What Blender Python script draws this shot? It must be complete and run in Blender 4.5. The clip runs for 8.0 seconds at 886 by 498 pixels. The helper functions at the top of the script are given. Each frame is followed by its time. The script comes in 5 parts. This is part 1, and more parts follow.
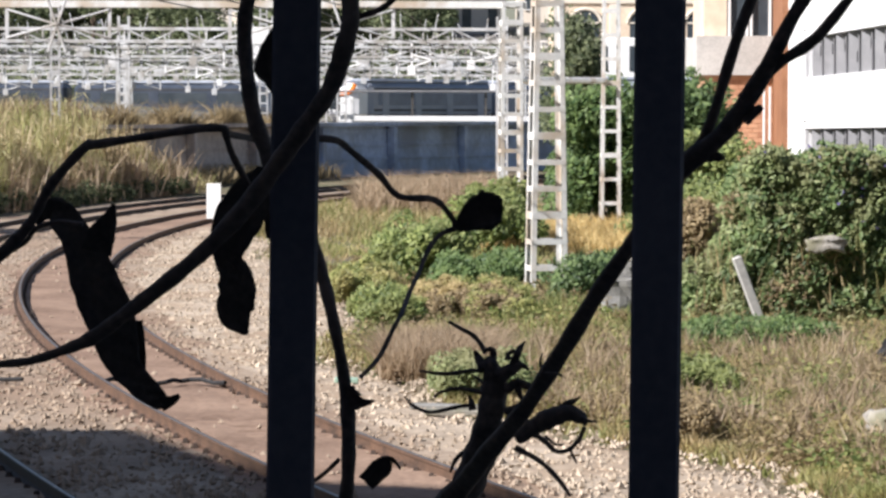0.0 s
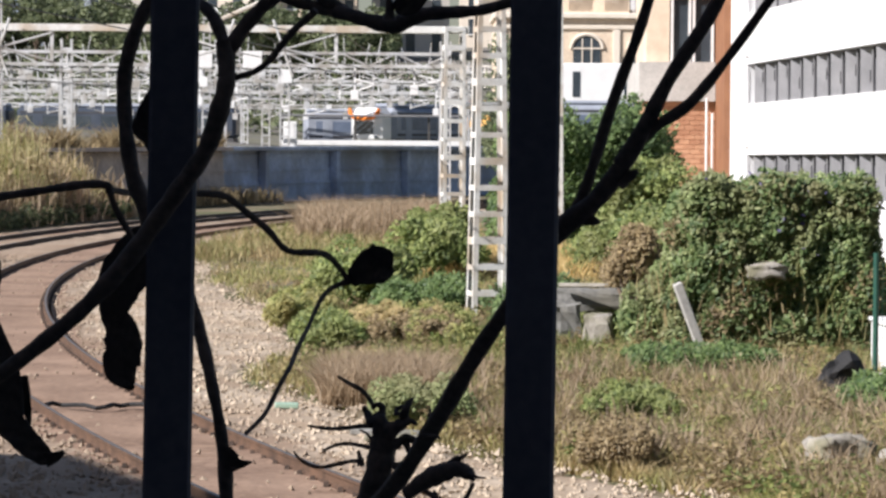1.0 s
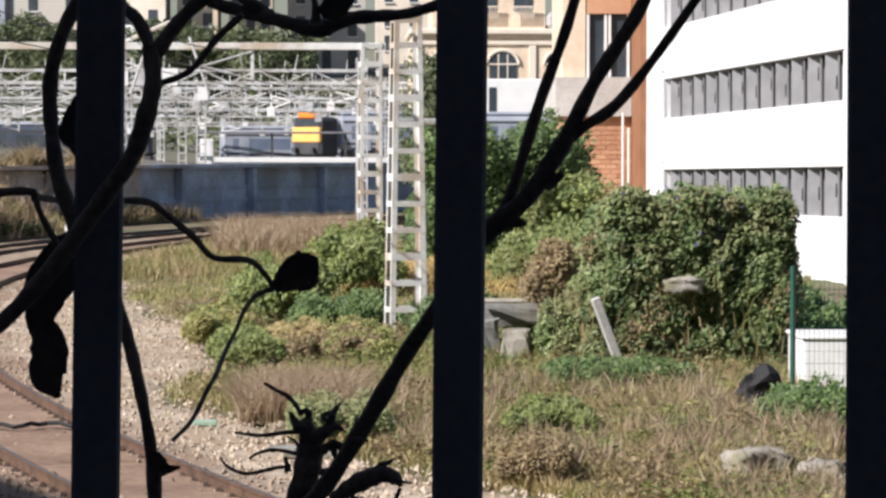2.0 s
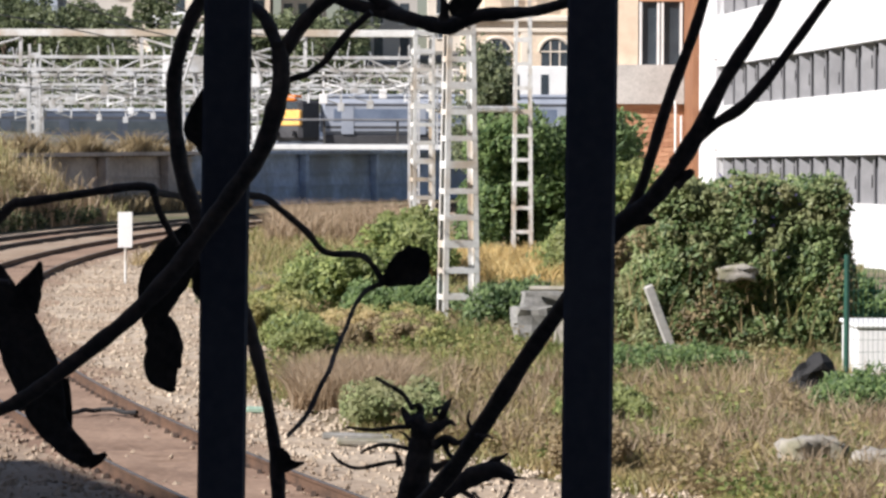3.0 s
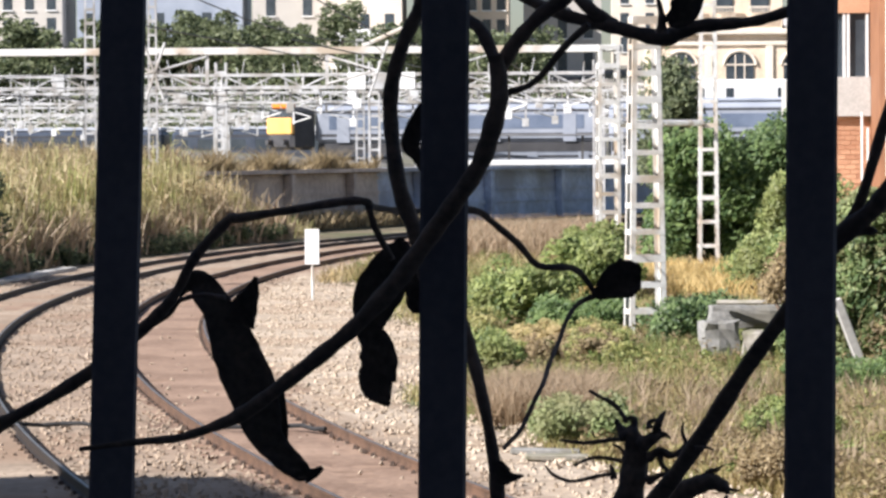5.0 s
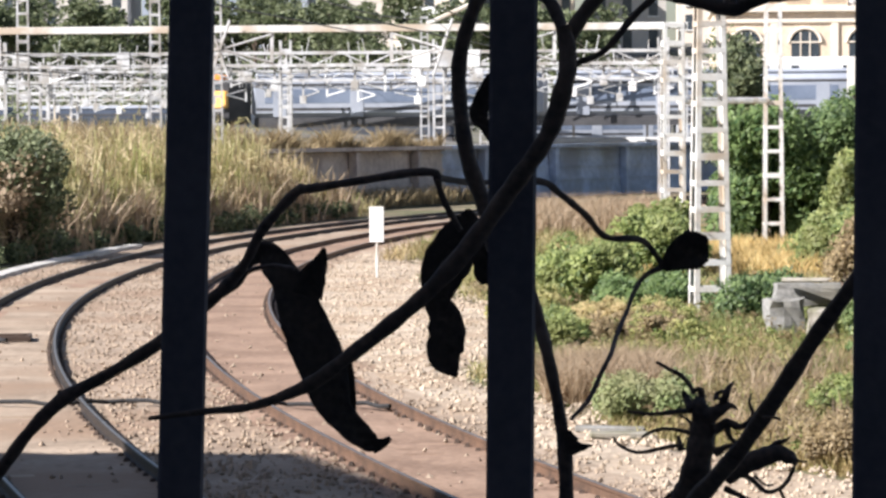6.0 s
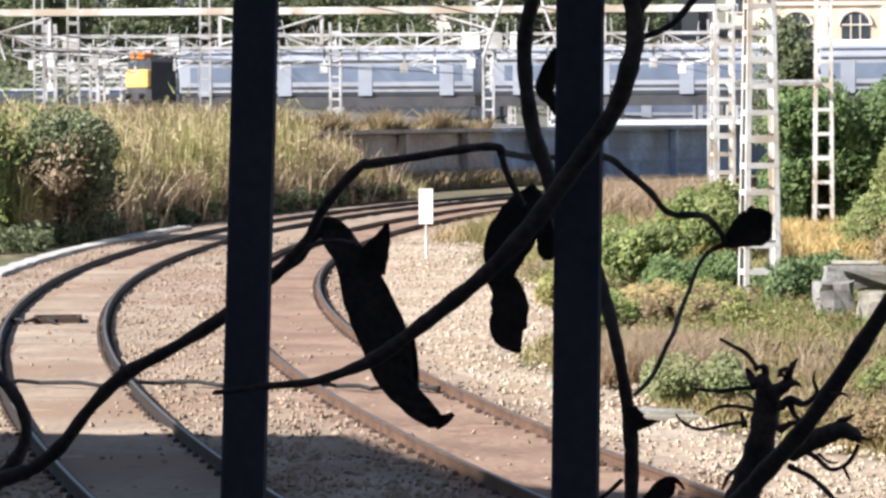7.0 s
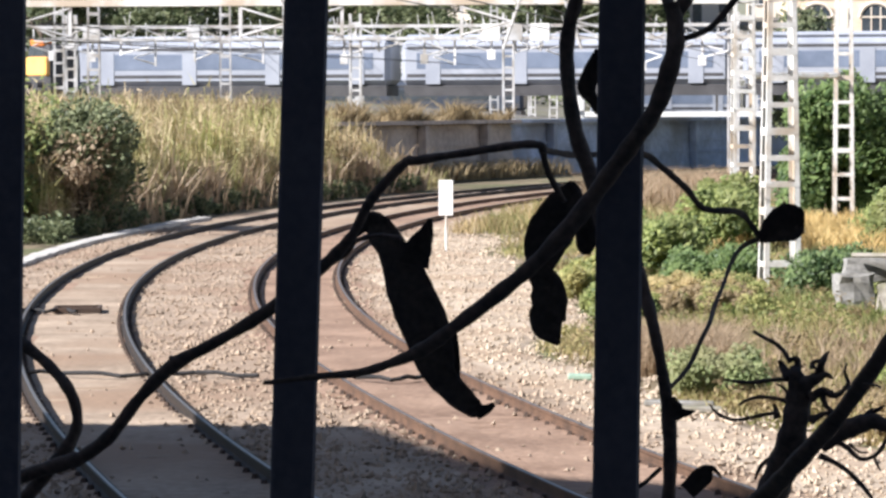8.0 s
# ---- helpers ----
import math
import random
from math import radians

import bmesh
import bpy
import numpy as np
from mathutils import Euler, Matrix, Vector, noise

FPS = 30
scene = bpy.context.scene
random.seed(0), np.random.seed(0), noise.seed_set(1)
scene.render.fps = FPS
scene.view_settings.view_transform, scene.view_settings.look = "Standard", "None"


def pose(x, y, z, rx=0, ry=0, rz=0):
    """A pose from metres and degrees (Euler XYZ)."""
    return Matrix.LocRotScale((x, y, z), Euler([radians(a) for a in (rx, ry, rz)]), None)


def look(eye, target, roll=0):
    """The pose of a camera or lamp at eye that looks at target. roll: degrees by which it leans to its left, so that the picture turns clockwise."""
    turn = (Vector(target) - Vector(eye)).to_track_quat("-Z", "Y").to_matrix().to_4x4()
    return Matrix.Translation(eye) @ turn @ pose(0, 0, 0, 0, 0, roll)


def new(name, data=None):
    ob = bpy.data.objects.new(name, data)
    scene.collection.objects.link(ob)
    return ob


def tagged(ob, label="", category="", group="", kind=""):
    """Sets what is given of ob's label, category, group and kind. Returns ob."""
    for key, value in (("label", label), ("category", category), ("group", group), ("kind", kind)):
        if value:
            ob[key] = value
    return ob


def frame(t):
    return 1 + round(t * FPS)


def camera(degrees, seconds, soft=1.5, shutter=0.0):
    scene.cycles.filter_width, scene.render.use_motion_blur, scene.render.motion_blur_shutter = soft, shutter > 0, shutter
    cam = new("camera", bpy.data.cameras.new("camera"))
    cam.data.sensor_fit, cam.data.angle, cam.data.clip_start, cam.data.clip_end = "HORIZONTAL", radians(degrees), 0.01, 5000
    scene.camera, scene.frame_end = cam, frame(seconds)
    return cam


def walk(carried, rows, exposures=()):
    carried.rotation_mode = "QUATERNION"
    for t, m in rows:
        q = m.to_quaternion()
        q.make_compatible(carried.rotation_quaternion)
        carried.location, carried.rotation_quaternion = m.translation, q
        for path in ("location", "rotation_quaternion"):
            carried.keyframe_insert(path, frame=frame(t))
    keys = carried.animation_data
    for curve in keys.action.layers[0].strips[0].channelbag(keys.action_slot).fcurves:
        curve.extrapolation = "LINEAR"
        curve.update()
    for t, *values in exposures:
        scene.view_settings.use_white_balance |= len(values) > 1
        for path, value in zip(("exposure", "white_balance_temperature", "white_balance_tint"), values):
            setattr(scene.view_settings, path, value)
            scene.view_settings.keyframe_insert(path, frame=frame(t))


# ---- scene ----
def eye_at(x, y, z, turn, tilt, lean):
    """The hand-held camera behind the fence: metres and degrees."""
    return pose(x, y, z, 0, 0, turn) @ pose(0, 0, 0, 90 + tilt) @ pose(0, 0, 0, 0, 0, -lean)


cam = camera(15.0, 8.0, soft=2.7)
walk(cam, [
    (0.0, eye_at(0.0187, 0.0100, 3.7799, 0.726, -2.419, -0.142)),
    (0.5, eye_at(0.0318, 0.0270, 3.7931, 0.427, -2.099, -0.377)),
    (1.0, eye_at(0.0473, 0.0158, 3.7962, -0.244, -2.000, -0.404)),
    (1.2, eye_at(0.0571, 0.0032, 3.7982, -0.821, -1.784, -0.113)),
    (2.3, eye_at(0.0287, 0.0137, 3.7889, -1.696, -1.715, -0.103)),
    (2.5, eye_at(0.0177, 0.0006, 3.7904, -1.494, -1.805, -0.170)),
    (3.0, eye_at(0.0104, 0.0121, 3.7948, -0.777, -1.936, -0.176)),
    (3.5, eye_at(-0.0000, -0.0000, 3.8000, -0.000, -1.587, 0.003)),
    (4.0, eye_at(-0.0046, 0.0070, 3.7963, 0.909, -1.686, 0.048)),
    (4.5, eye_at(0.0005, 0.0172, 3.7967, 1.714, -1.592, 0.096)),
    (5.0, eye_at(-0.0040, 0.0107, 3.7937, 2.383, -1.671, 0.361)),
    (6.5, eye_at(-0.0070, 0.0066, 3.7889, 3.937, -2.226, 0.290)),
    (7.0, eye_at(-0.0133, 0.0122, 3.7868, 4.319, -2.341, 0.276)),
    (7.5, eye_at(-0.0184, 0.0045, 3.7885, 4.558, -2.390, 0.136)),
    (8.0, eye_at(-0.0214, -0.0358, 3.7904, 4.650, -2.487, 0.150)),
], exposures=[(0.0, 0.78, 6250, 14), (1.0, 0.63, 6300, 14), (2.5, 0.56, 6350, 14), (4.0, 0.84, 6250, 14), (6.5, 1.1, 6300, 14), (8.0, 1.12, 6250, 14)])

# ---- light ----
SUN_EL, SUN_AZ = radians(35), math.atan2(-0.862, -0.507)
to_sun = Vector((math.sin(SUN_AZ) * math.cos(SUN_EL), math.cos(SUN_AZ) * math.cos(SUN_EL), math.sin(SUN_EL)))
sun = new("sun", bpy.data.lights.new("sun", "SUN"))
sun.data.energy, sun.data.angle, sun.data.color = 5.0, radians(0.5), (1.0, 0.955, 0.885)
sun.matrix_world = look(to_sun * 100, (0, 0, 0))
world = bpy.data.worlds.new("world")
scene.world = world
world.use_nodes = True
sky = world.node_tree.nodes.new("ShaderNodeTexSky")
sky.sky_type, sky.sun_disc = "NISHITA", False
sky.sun_elevation, sky.sun_rotation = SUN_EL, SUN_AZ
backing = world.node_tree.nodes["Background"]
backing.inputs[1].default_value = 0.05
world.node_tree.links.new(sky.outputs[0], backing.inputs[0])


# ---- materials ----
def material(name, dark, light, scale=3.0, rough=0.8, metal=0.0, bump=0.0, fine=40.0, stain=None, stain_scale=0.4,
             island=0.0, single=0.0, ramp=(0.35, 0.65)):
    """Two tones mixed by a coarse and a fine noise, a stain on top, a random tone for each island or each object, and relief."""
    m = bpy.data.materials.new(name)
    m.use_nodes = True
    nt = m.node_tree
    b = nt.nodes["Principled BSDF"]
    N, L = nt.nodes.new, nt.links.new
    co = N("ShaderNodeTexCoord")
    geo = N("ShaderNodeNewGeometry")
    n1, n2 = N("ShaderNodeTexNoise"), N("ShaderNodeTexNoise")
    for n, s in ((n1, scale), (n2, fine)):
        n.inputs["Scale"].default_value, n.inputs["Detail"].default_value = s, 5
        L(geo.outputs["Position"], n.inputs["Vector"])
    mix = N("ShaderNodeMath"); mix.operation = "MULTIPLY_ADD"
    L(n2.outputs["Fac"], mix.inputs[0]); mix.inputs[1].default_value = 0.45
    sub = N("ShaderNodeMath"); sub.operation = "MULTIPLY"
    L(n1.outputs["Fac"], sub.inputs[0]); sub.inputs[1].default_value = 0.55
    L(sub.outputs[0], mix.inputs[2])
    last = mix.outputs[0]
    for amount, source in ((island, geo.outputs["Random Per Island"]), (single, None)):
        if amount:
            if source is None:
                source = N("ShaderNodeObjectInfo").outputs["Random"]
            ad = N("ShaderNodeMath"); ad.operation = "MULTIPLY_ADD"
            L(source, ad.inputs[0]); ad.inputs[1].default_value = amount
            off = N("ShaderNodeMath"); off.operation = "SUBTRACT"
            L(last, off.inputs[0]); off.inputs[1].default_value = amount / 2
            L(off.outputs[0], ad.inputs[2])
            last = ad.outputs[0]
    cr = N("ShaderNodeValToRGB")
    cr.color_ramp.elements[0].position, cr.color_ramp.elements[1].position = ramp
    cr.color_ramp.elements[0].color, cr.color_ramp.elements[1].color = (*dark, 1), (*light, 1)
    L(last, cr.inputs[0])
    out = cr.outputs[0]
    if stain:
        n3, r3, mx = N("ShaderNodeTexNoise"), N("ShaderNodeValToRGB"), N("ShaderNodeMix")
        n3.inputs["Scale"].default_value, n3.inputs["Detail"].default_value = stain_scale, 6
        L(geo.outputs["Position"], n3.inputs["Vector"])
        r3.color_ramp.elements[0].position, r3.color_ramp.elements[1].position = 0.45, 0.62
        L(n3.outputs["Fac"], r3.inputs[0])
        mx.data_type = "RGBA"
        L(r3.outputs[0], mx.inputs[0]); L(out, mx.inputs[6]); mx.inputs[7].default_value = (*stain, 1)
        out = mx.outputs[2]
    L(out, b.inputs["Base Color"])
    b.inputs["Roughness"].default_value, b.inputs["Metallic"].default_value = rough, metal
    if bump:
        bp = N("ShaderNodeBump")
        bp.inputs["Strength"].default_value, bp.inputs["Distance"].default_value = 0.6, bump
        L(n2.outputs["Fac"], bp.inputs["Height"]); L(bp.outputs[0], b.inputs["Normal"])
    return m


def leafy(name, dark, light, island=0.5, scale=0.6, stain=None, stain_scale=0.3):
    """A thin leaf or blade: much of the light goes through."""
    m = material(name, dark, light, scale=scale, rough=0.55, fine=3.0, island=island, ramp=(0.2, 0.8), stain=stain, stain_scale=stain_scale)
    nt = m.node_tree
    b = nt.nodes["Principled BSDF"]
    thin, both = nt.nodes.new("ShaderNodeBsdfTranslucent"), nt.nodes.new("ShaderNodeMixShader")
    nt.links.new(b.inputs["Base Color"].links[0].from_socket, thin.inputs["Color"])
    both.inputs[0].default_value = 0.42
    nt.links.new(b.outputs[0], both.inputs[1])
    nt.links.new(thin.outputs[0], both.inputs[2])
    nt.links.new(both.outputs[0], nt.nodes["Material Output"].inputs["Surface"])
    return m


M_IRON = material("painted_iron", (0.055, 0.06, 0.092), (0.1, 0.102, 0.14), 12, 0.55, 0.0, 0.0006, 180)
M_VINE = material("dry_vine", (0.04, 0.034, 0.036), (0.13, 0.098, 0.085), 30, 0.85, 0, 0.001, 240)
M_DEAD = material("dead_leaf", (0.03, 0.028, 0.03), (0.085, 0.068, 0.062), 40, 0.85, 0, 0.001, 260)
M_BALLAST = material("ballast_bed", (0.2, 0.148, 0.104), (0.45, 0.355, 0.268), 0.7, 0.95, 0, 0.05, 7, stain=(0.27, 0.185, 0.125), stain_scale=0.22)
M_PALEBED = material("fresh_ballast_bed", (0.28, 0.22, 0.16), (0.56, 0.465, 0.36), 0.9, 0.95, 0, 0.06, 6, stain=(0.35, 0.26, 0.18), stain_scale=0.35)
M_PALESTONE = material("fresh_ballast_stone", (0.32, 0.255, 0.19), (0.56, 0.47, 0.365), 0.5, 0.9, 0, 0.01, 12, island=0.5, ramp=(0.1, 0.9))
M_YARD = material("oil_grey_yard_ballast", (0.1, 0.1, 0.095), (0.23, 0.21, 0.185), 0.2, 0.95, 0, 0.03, 3, stain=(0.13, 0.13, 0.075), stain_scale=0.06)
M_BOARD = material("faded_green_paint", (0.22, 0.36, 0.28), (0.4, 0.52, 0.42), 3, 0.7)
M_RUSTBED = material("rust_stained_ballast", (0.17, 0.105, 0.07), (0.36, 0.245, 0.175), 0.6, 0.95, 0, 0.04, 10)
M_STONE = material("ballast_stone", (0.23, 0.172, 0.123), (0.42, 0.335, 0.255), 0.5, 0.9, 0, 0.01, 12, island=0.4, ramp=(0.1, 0.9))
M_RAIL = material("rusty_rail", (0.05, 0.03, 0.02), (0.15, 0.085, 0.052), 3, 0.75, 0.0, 0.003, 30)
# near-black: the shade on the rails' visible side is put into this colour
M_RAIL_SHADE = material("shade_dark_rail", (0.01, 0.008, 0.007), (0.035, 0.024, 0.018), 3, 0.7, 0.0, 0.003, 30)
M_HEAD = material("worn_rail_head", (0.2, 0.19, 0.18), (0.36, 0.34, 0.32), 5, 0.42, 0.8, 0, 60)
M_SLEEPER = material("rust_dusted_sleeper", (0.17, 0.105, 0.067), (0.32, 0.215, 0.15), 2, 0.9, 0, 0.01, 20, single=0.3)
M_SLEEPER_P = material("pale_dusty_sleeper", (0.25, 0.18, 0.125), (0.39, 0.3, 0.215), 2, 0.9, 0, 0.01, 20, single=0.3)
M_CLIP = material("rail_clip", (0.03, 0.02, 0.015), (0.08, 0.05, 0.035), 9, 0.8)
M_SOIL = material("dry_soil", (0.11, 0.085, 0.05), (0.26, 0.21, 0.135), 0.4, 0.95, 0, 0.03, 6, stain=(0.1, 0.11, 0.045), stain_scale=0.25)
M_GALV = material("galvanised_steel", (0.58, 0.58, 0.56), (0.82, 0.82, 0.8), 2.5, 0.55, 0.0, 0.002, 25, stain=(0.5, 0.42, 0.33), stain_scale=0.9)
M_GALV_FAR = material("weathered_steel", (0.42, 0.43, 0.44), (0.7, 0.7, 0.7), 1.2, 0.6, 0.0, stain=(0.36, 0.34, 0.31), stain_scale=1.1)
M_WIRE = material("catenary_wire", (0.06, 0.06, 0.06), (0.14, 0.13, 0.12), 2, 0.5, 0.5)
M_WHITE = material("white_paint", (0.74, 0.74, 0.74), (0.84, 0.84, 0.83), 1.0, 0.6, 0, 0, 9)
M_RENDER = material("white_render", (0.68, 0.68, 0.69), (0.78, 0.78, 0.79), 0.35, 0.75, 0, 0.002, 5)
M_LOUVRE = material("grey_louvre", (0.17, 0.17, 0.18), (0.27, 0.27, 0.28), 1.5, 0.6, 0.2)
M_GREYWALL = material("grey_cladding", (0.15, 0.15, 0.165), (0.22, 0.22, 0.24), 1.0, 0.6)
M_DARK = material("dark_opening", (0.012, 0.012, 0.015), (0.03, 0.03, 0.035), 2, 0.5)
# blue of the skylight on this shaded wall is mixed into both tones
M_WALL = material("skylight_blue_masonry", (0.3, 0.37, 0.52), (0.58, 0.67, 0.84), 0.5, 0.9, 0, 0.02, 3, stain=(0.3, 0.33, 0.4), stain_scale=0.3)
M_WALLB = material("brown_masonry", (0.34, 0.29, 0.265), (0.62, 0.55, 0.5), 0.4, 0.9, 0, 0.02, 3)
M_COPING = material("pale_concrete", (0.38, 0.37, 0.35), (0.58, 0.56, 0.53), 0.9, 0.85, 0, 0.004, 12)
M_RUBBLE = material("rubble_stone", (0.26, 0.24, 0.21), (0.46, 0.43, 0.38), 2.5, 0.9, 0, 0.02, 20, stain=(0.2, 0.19, 0.13), stain_scale=2.5)
M_CONC = material("grey_concrete", (0.17, 0.17, 0.165), (0.34, 0.335, 0.315), 1.4, 0.9, 0, 0.01, 14, stain=(0.2, 0.19, 0.16), stain_scale=1.2)
M_BRICK = material("orange_brick", (0.4, 0.2, 0.115), (0.58, 0.33, 0.2), 0.8, 0.85, 0, 0.004, 14, single=0.35)
M_RUST = material("brown_cladding", (0.2, 0.085, 0.04), (0.32, 0.15, 0.075), 1, 0.7)
M_PEACH = material("peach_stucco", (0.6, 0.48, 0.36), (0.78, 0.65, 0.51), 0.3, 0.85, 0, 0.01, 3)
M_CREAM = material("cream_stone", (0.64, 0.56, 0.46), (0.8, 0.72, 0.62), 0.4, 0.85)
M_ROOF = material("grey_roof", (0.3, 0.3, 0.31), (0.45, 0.45, 0.46), 0.6, 0.7)
M_PALE = material("pale_facade", (0.4, 0.375, 0.34), (0.58, 0.545, 0.5), 0.15, 0.8)
M_BACK = material("grey_brown_render", (0.2, 0.19, 0.18), (0.3, 0.285, 0.27), 0.15, 0.85, 0, 0.004, 3)
M_BLUEFAC = material("blue_grey_facade", (0.22, 0.26, 0.33), (0.38, 0.42, 0.5), 0.2, 0.6)
M_GLASS = material("window_glass", (0.03, 0.04, 0.05), (0.07, 0.085, 0.1), 0.8, 0.15)
M_TRAIN_W = material("white_train_paint", (0.7, 0.7, 0.7), (0.8, 0.8, 0.8), 1, 0.35)
M_TRAIN_O = material("orange_train_paint", (0.75, 0.2, 0.025), (0.85, 0.26, 0.04), 1, 0.35)
M_TRAIN_Y = material("amber_train_paint", (0.84, 0.44, 0.11), (0.92, 0.54, 0.17), 1, 0.3)
M_TRAIN_S = material("silver_train_side", (0.24, 0.265, 0.32), (0.38, 0.41, 0.47), 0.5, 0.4, 0.0)
# the windows' pale sky reflection is put into this base colour
M_TRAIN_G = material("sky_painted_train_glass", (0.1, 0.13, 0.19), (0.2, 0.24, 0.32), 0.6, 0.2)
M_TRAIN_B = material("dark_blue_train_side", (0.03, 0.04, 0.06), (0.07, 0.085, 0.115), 0.7, 0.4)
M_TRAIN_D = material("dark_train_skirt", (0.03, 0.03, 0.035), (0.07, 0.07, 0.075), 1, 0.6)
M_GREENP = material("green_fence_paint", (0.012, 0.06, 0.045), (0.025, 0.1, 0.07), 4, 0.45)
M_BLACK = material("black_plastic", (0.008, 0.008, 0.009), (0.022, 0.022, 0.024), 4, 0.75)
M_BARK = material("bark", (0.07, 0.05, 0.035), (0.16, 0.12, 0.09), 4, 0.9, 0, 0.01, 30)
L_HEDGE = leafy("hedge_leaf", (0.09, 0.15, 0.05), (0.4, 0.48, 0.215), 0.8, stain=(0.3, 0.3, 0.15), stain_scale=0.9)
L_TREE = leafy("tree_leaf", (0.048, 0.1, 0.03), (0.225, 0.315, 0.11), 0.7)
L_IVY = leafy("ivy_leaf", (0.05, 0.095, 0.035), (0.215, 0.3, 0.112), 0.7)
L_SHRUB = leafy("shrub_leaf", (0.0825, 0.133, 0.0381), (0.381, 0.438, 0.152), 0.8, stain=(0.23, 0.25, 0.09), stain_scale=0.9)
L_BROWN = leafy("withered_leaf", (0.165, 0.121, 0.0635), (0.483, 0.381, 0.216), 0.7)
L_HILL = leafy("hillside_leaf", (0.0571, 0.0825, 0.0381), (0.254, 0.286, 0.152), 0.7, 0.08)
L_GRASS = leafy("dry_grass", (0.216, 0.159, 0.0762), (0.597, 0.47, 0.254), 0.8, stain=(0.229, 0.254, 0.0825), stain_scale=0.45)
L_GREEN = leafy("green_grass", (0.14, 0.178, 0.0508), (0.457, 0.457, 0.165), 0.8, stain=(0.508, 0.406, 0.203), stain_scale=0.5)
L_CANE = leafy("giant_cane", (0.3, 0.225, 0.115), (0.8, 0.66, 0.43), 1.0, stain=(0.42, 0.42, 0.17), stain_scale=0.35)
L_STRAW = leafy("feathery_straw", (0.29, 0.215, 0.135), (0.55, 0.43, 0.3), 0.6)
L_YELLOW = leafy("ochre_grass", (0.533, 0.368, 0.14), (0.8, 0.635, 0.305), 0.6)
L_PURPLE = leafy("purple_flower", (0.16, 0.13, 0.33), (0.3, 0.26, 0.5), 0.5)


# ---- mesh helpers ----
def part(name, bm, mat, parent=None, label="", m=None):
    me = bpy.data.meshes.new(name)
    bm.to_mesh(me)
    bm.free()
    me.materials.append(mat)
    return place(name, me, parent, label, m)


def place(name, me, parent=None, label="", m=None):
    ob = new(name, me)
    if parent is not None:
        ob.parent = parent
    if m is not None:
        ob.matrix_basis = m
    if label:
        tagged(ob, label)
    return ob


def raw(name, verts, faces, mat, parent=None, label="", smooth=False):
    me = bpy.data.meshes.new(name)
    me.from_pydata([tuple(v) for v in verts], [], [tuple(int(i) for i in f) for f in faces])
    me.materials.append(mat)
    if smooth:
        me.polygons.foreach_set("use_smooth", [True] * len(me.polygons))
    return place(name, me, parent, label)


def thing(name, x, y, z, label, category, group="", turn=0, kind=""):
    ob = new(name)
    ob.matrix_basis = pose(x, y, z, 0, 0, turn)
    return tagged(ob, label, category, group, kind)


def box(bm, x0, x1, y0, y1, z0, z1, bevel=0.0):
    made = bmesh.ops.create_cube(bm, size=1, matrix=Matrix.LocRotScale(((x0 + x1) / 2, (y0 + y1) / 2, (z0 + z1) / 2), None, (x1 - x0, y1 - y0, z1 - z0)))
    if bevel:
        edges = list({e for v in made["verts"] for e in v.link_edges})
        bmesh.ops.bevel(bm, geom=edges, offset=bevel, segments=1, affect="EDGES")
    return bm


def slab(x0, x1, y0, y1, z0, z1, bevel=0.0):
    return box(bmesh.new(), x0, x1, y0, y1, z0, z1, bevel)


def tube(bm, a, b, r0, r1=None, sides=8):
    a, b = Vector(a), Vector(b)
    d = b - a
    m = Matrix.Translation((a + b) / 2) @ d.to_track_quat("Z", "Y").to_matrix().to_4x4()
    bmesh.ops.create_cone(bm, cap_ends=True, segments=sides, radius1=r0, radius2=r0 if r1 is None else r1, depth=d.length, matrix=m)
    return bm


def smooth_path(points, steps=6):
    """A spline through the control points (each a tuple of coordinates and radius)."""
    p = np.array(points, float)
    p = np.vstack([2 * p[0] - p[1], p, 2 * p[-1] - p[-2]])
    out = []
    for i in range(1, len(p) - 2):
        for k in range(steps):
            t = k / steps
            a, b, c, d = p[i - 1:i + 3]
            out.append(0.5 * (2 * b + (c - a) * t + (2 * a - 5 * b + 4 * c - d) * t * t + (3 * b - a - 3 * c + d) * t ** 3))
    out.append(p[-2])
    return np.array(out)


rng = np.random.default_rng(7)


def blades(xy, z, height, width, lean=0.35, bend=0.3):
    """Grass blades: two quads each, narrowing to a tip. xy: roots; arrays of height."""
    n = len(xy)
    a = rng.uniform(0, 2 * np.pi, n)
    side = np.c_[np.cos(a), np.sin(a), np.zeros(n)]
    l = rng.normal(0, lean, (n, 2))
    root = np.c_[xy, z]
    mid = root + np.c_[l * height[:, None] * 0.35, height * 0.55]
    tip = root + np.c_[l * height[:, None] * (0.8 + bend), height]
    w = (width * rng.uniform(0.6, 1.3, n))[:, None]
    v = np.stack([root - side * w, root + side * w, mid - side * w * 0.8, mid + side * w * 0.8, tip], 1).reshape(-1, 3)
    i = np.arange(n)[:, None] * 5
    faces = [tuple(q) for q in np.hstack([i, i + 1, i + 3, i + 2])] + [tuple(q) for q in np.hstack([i + 2, i + 3, i + 4])]
    return v, faces


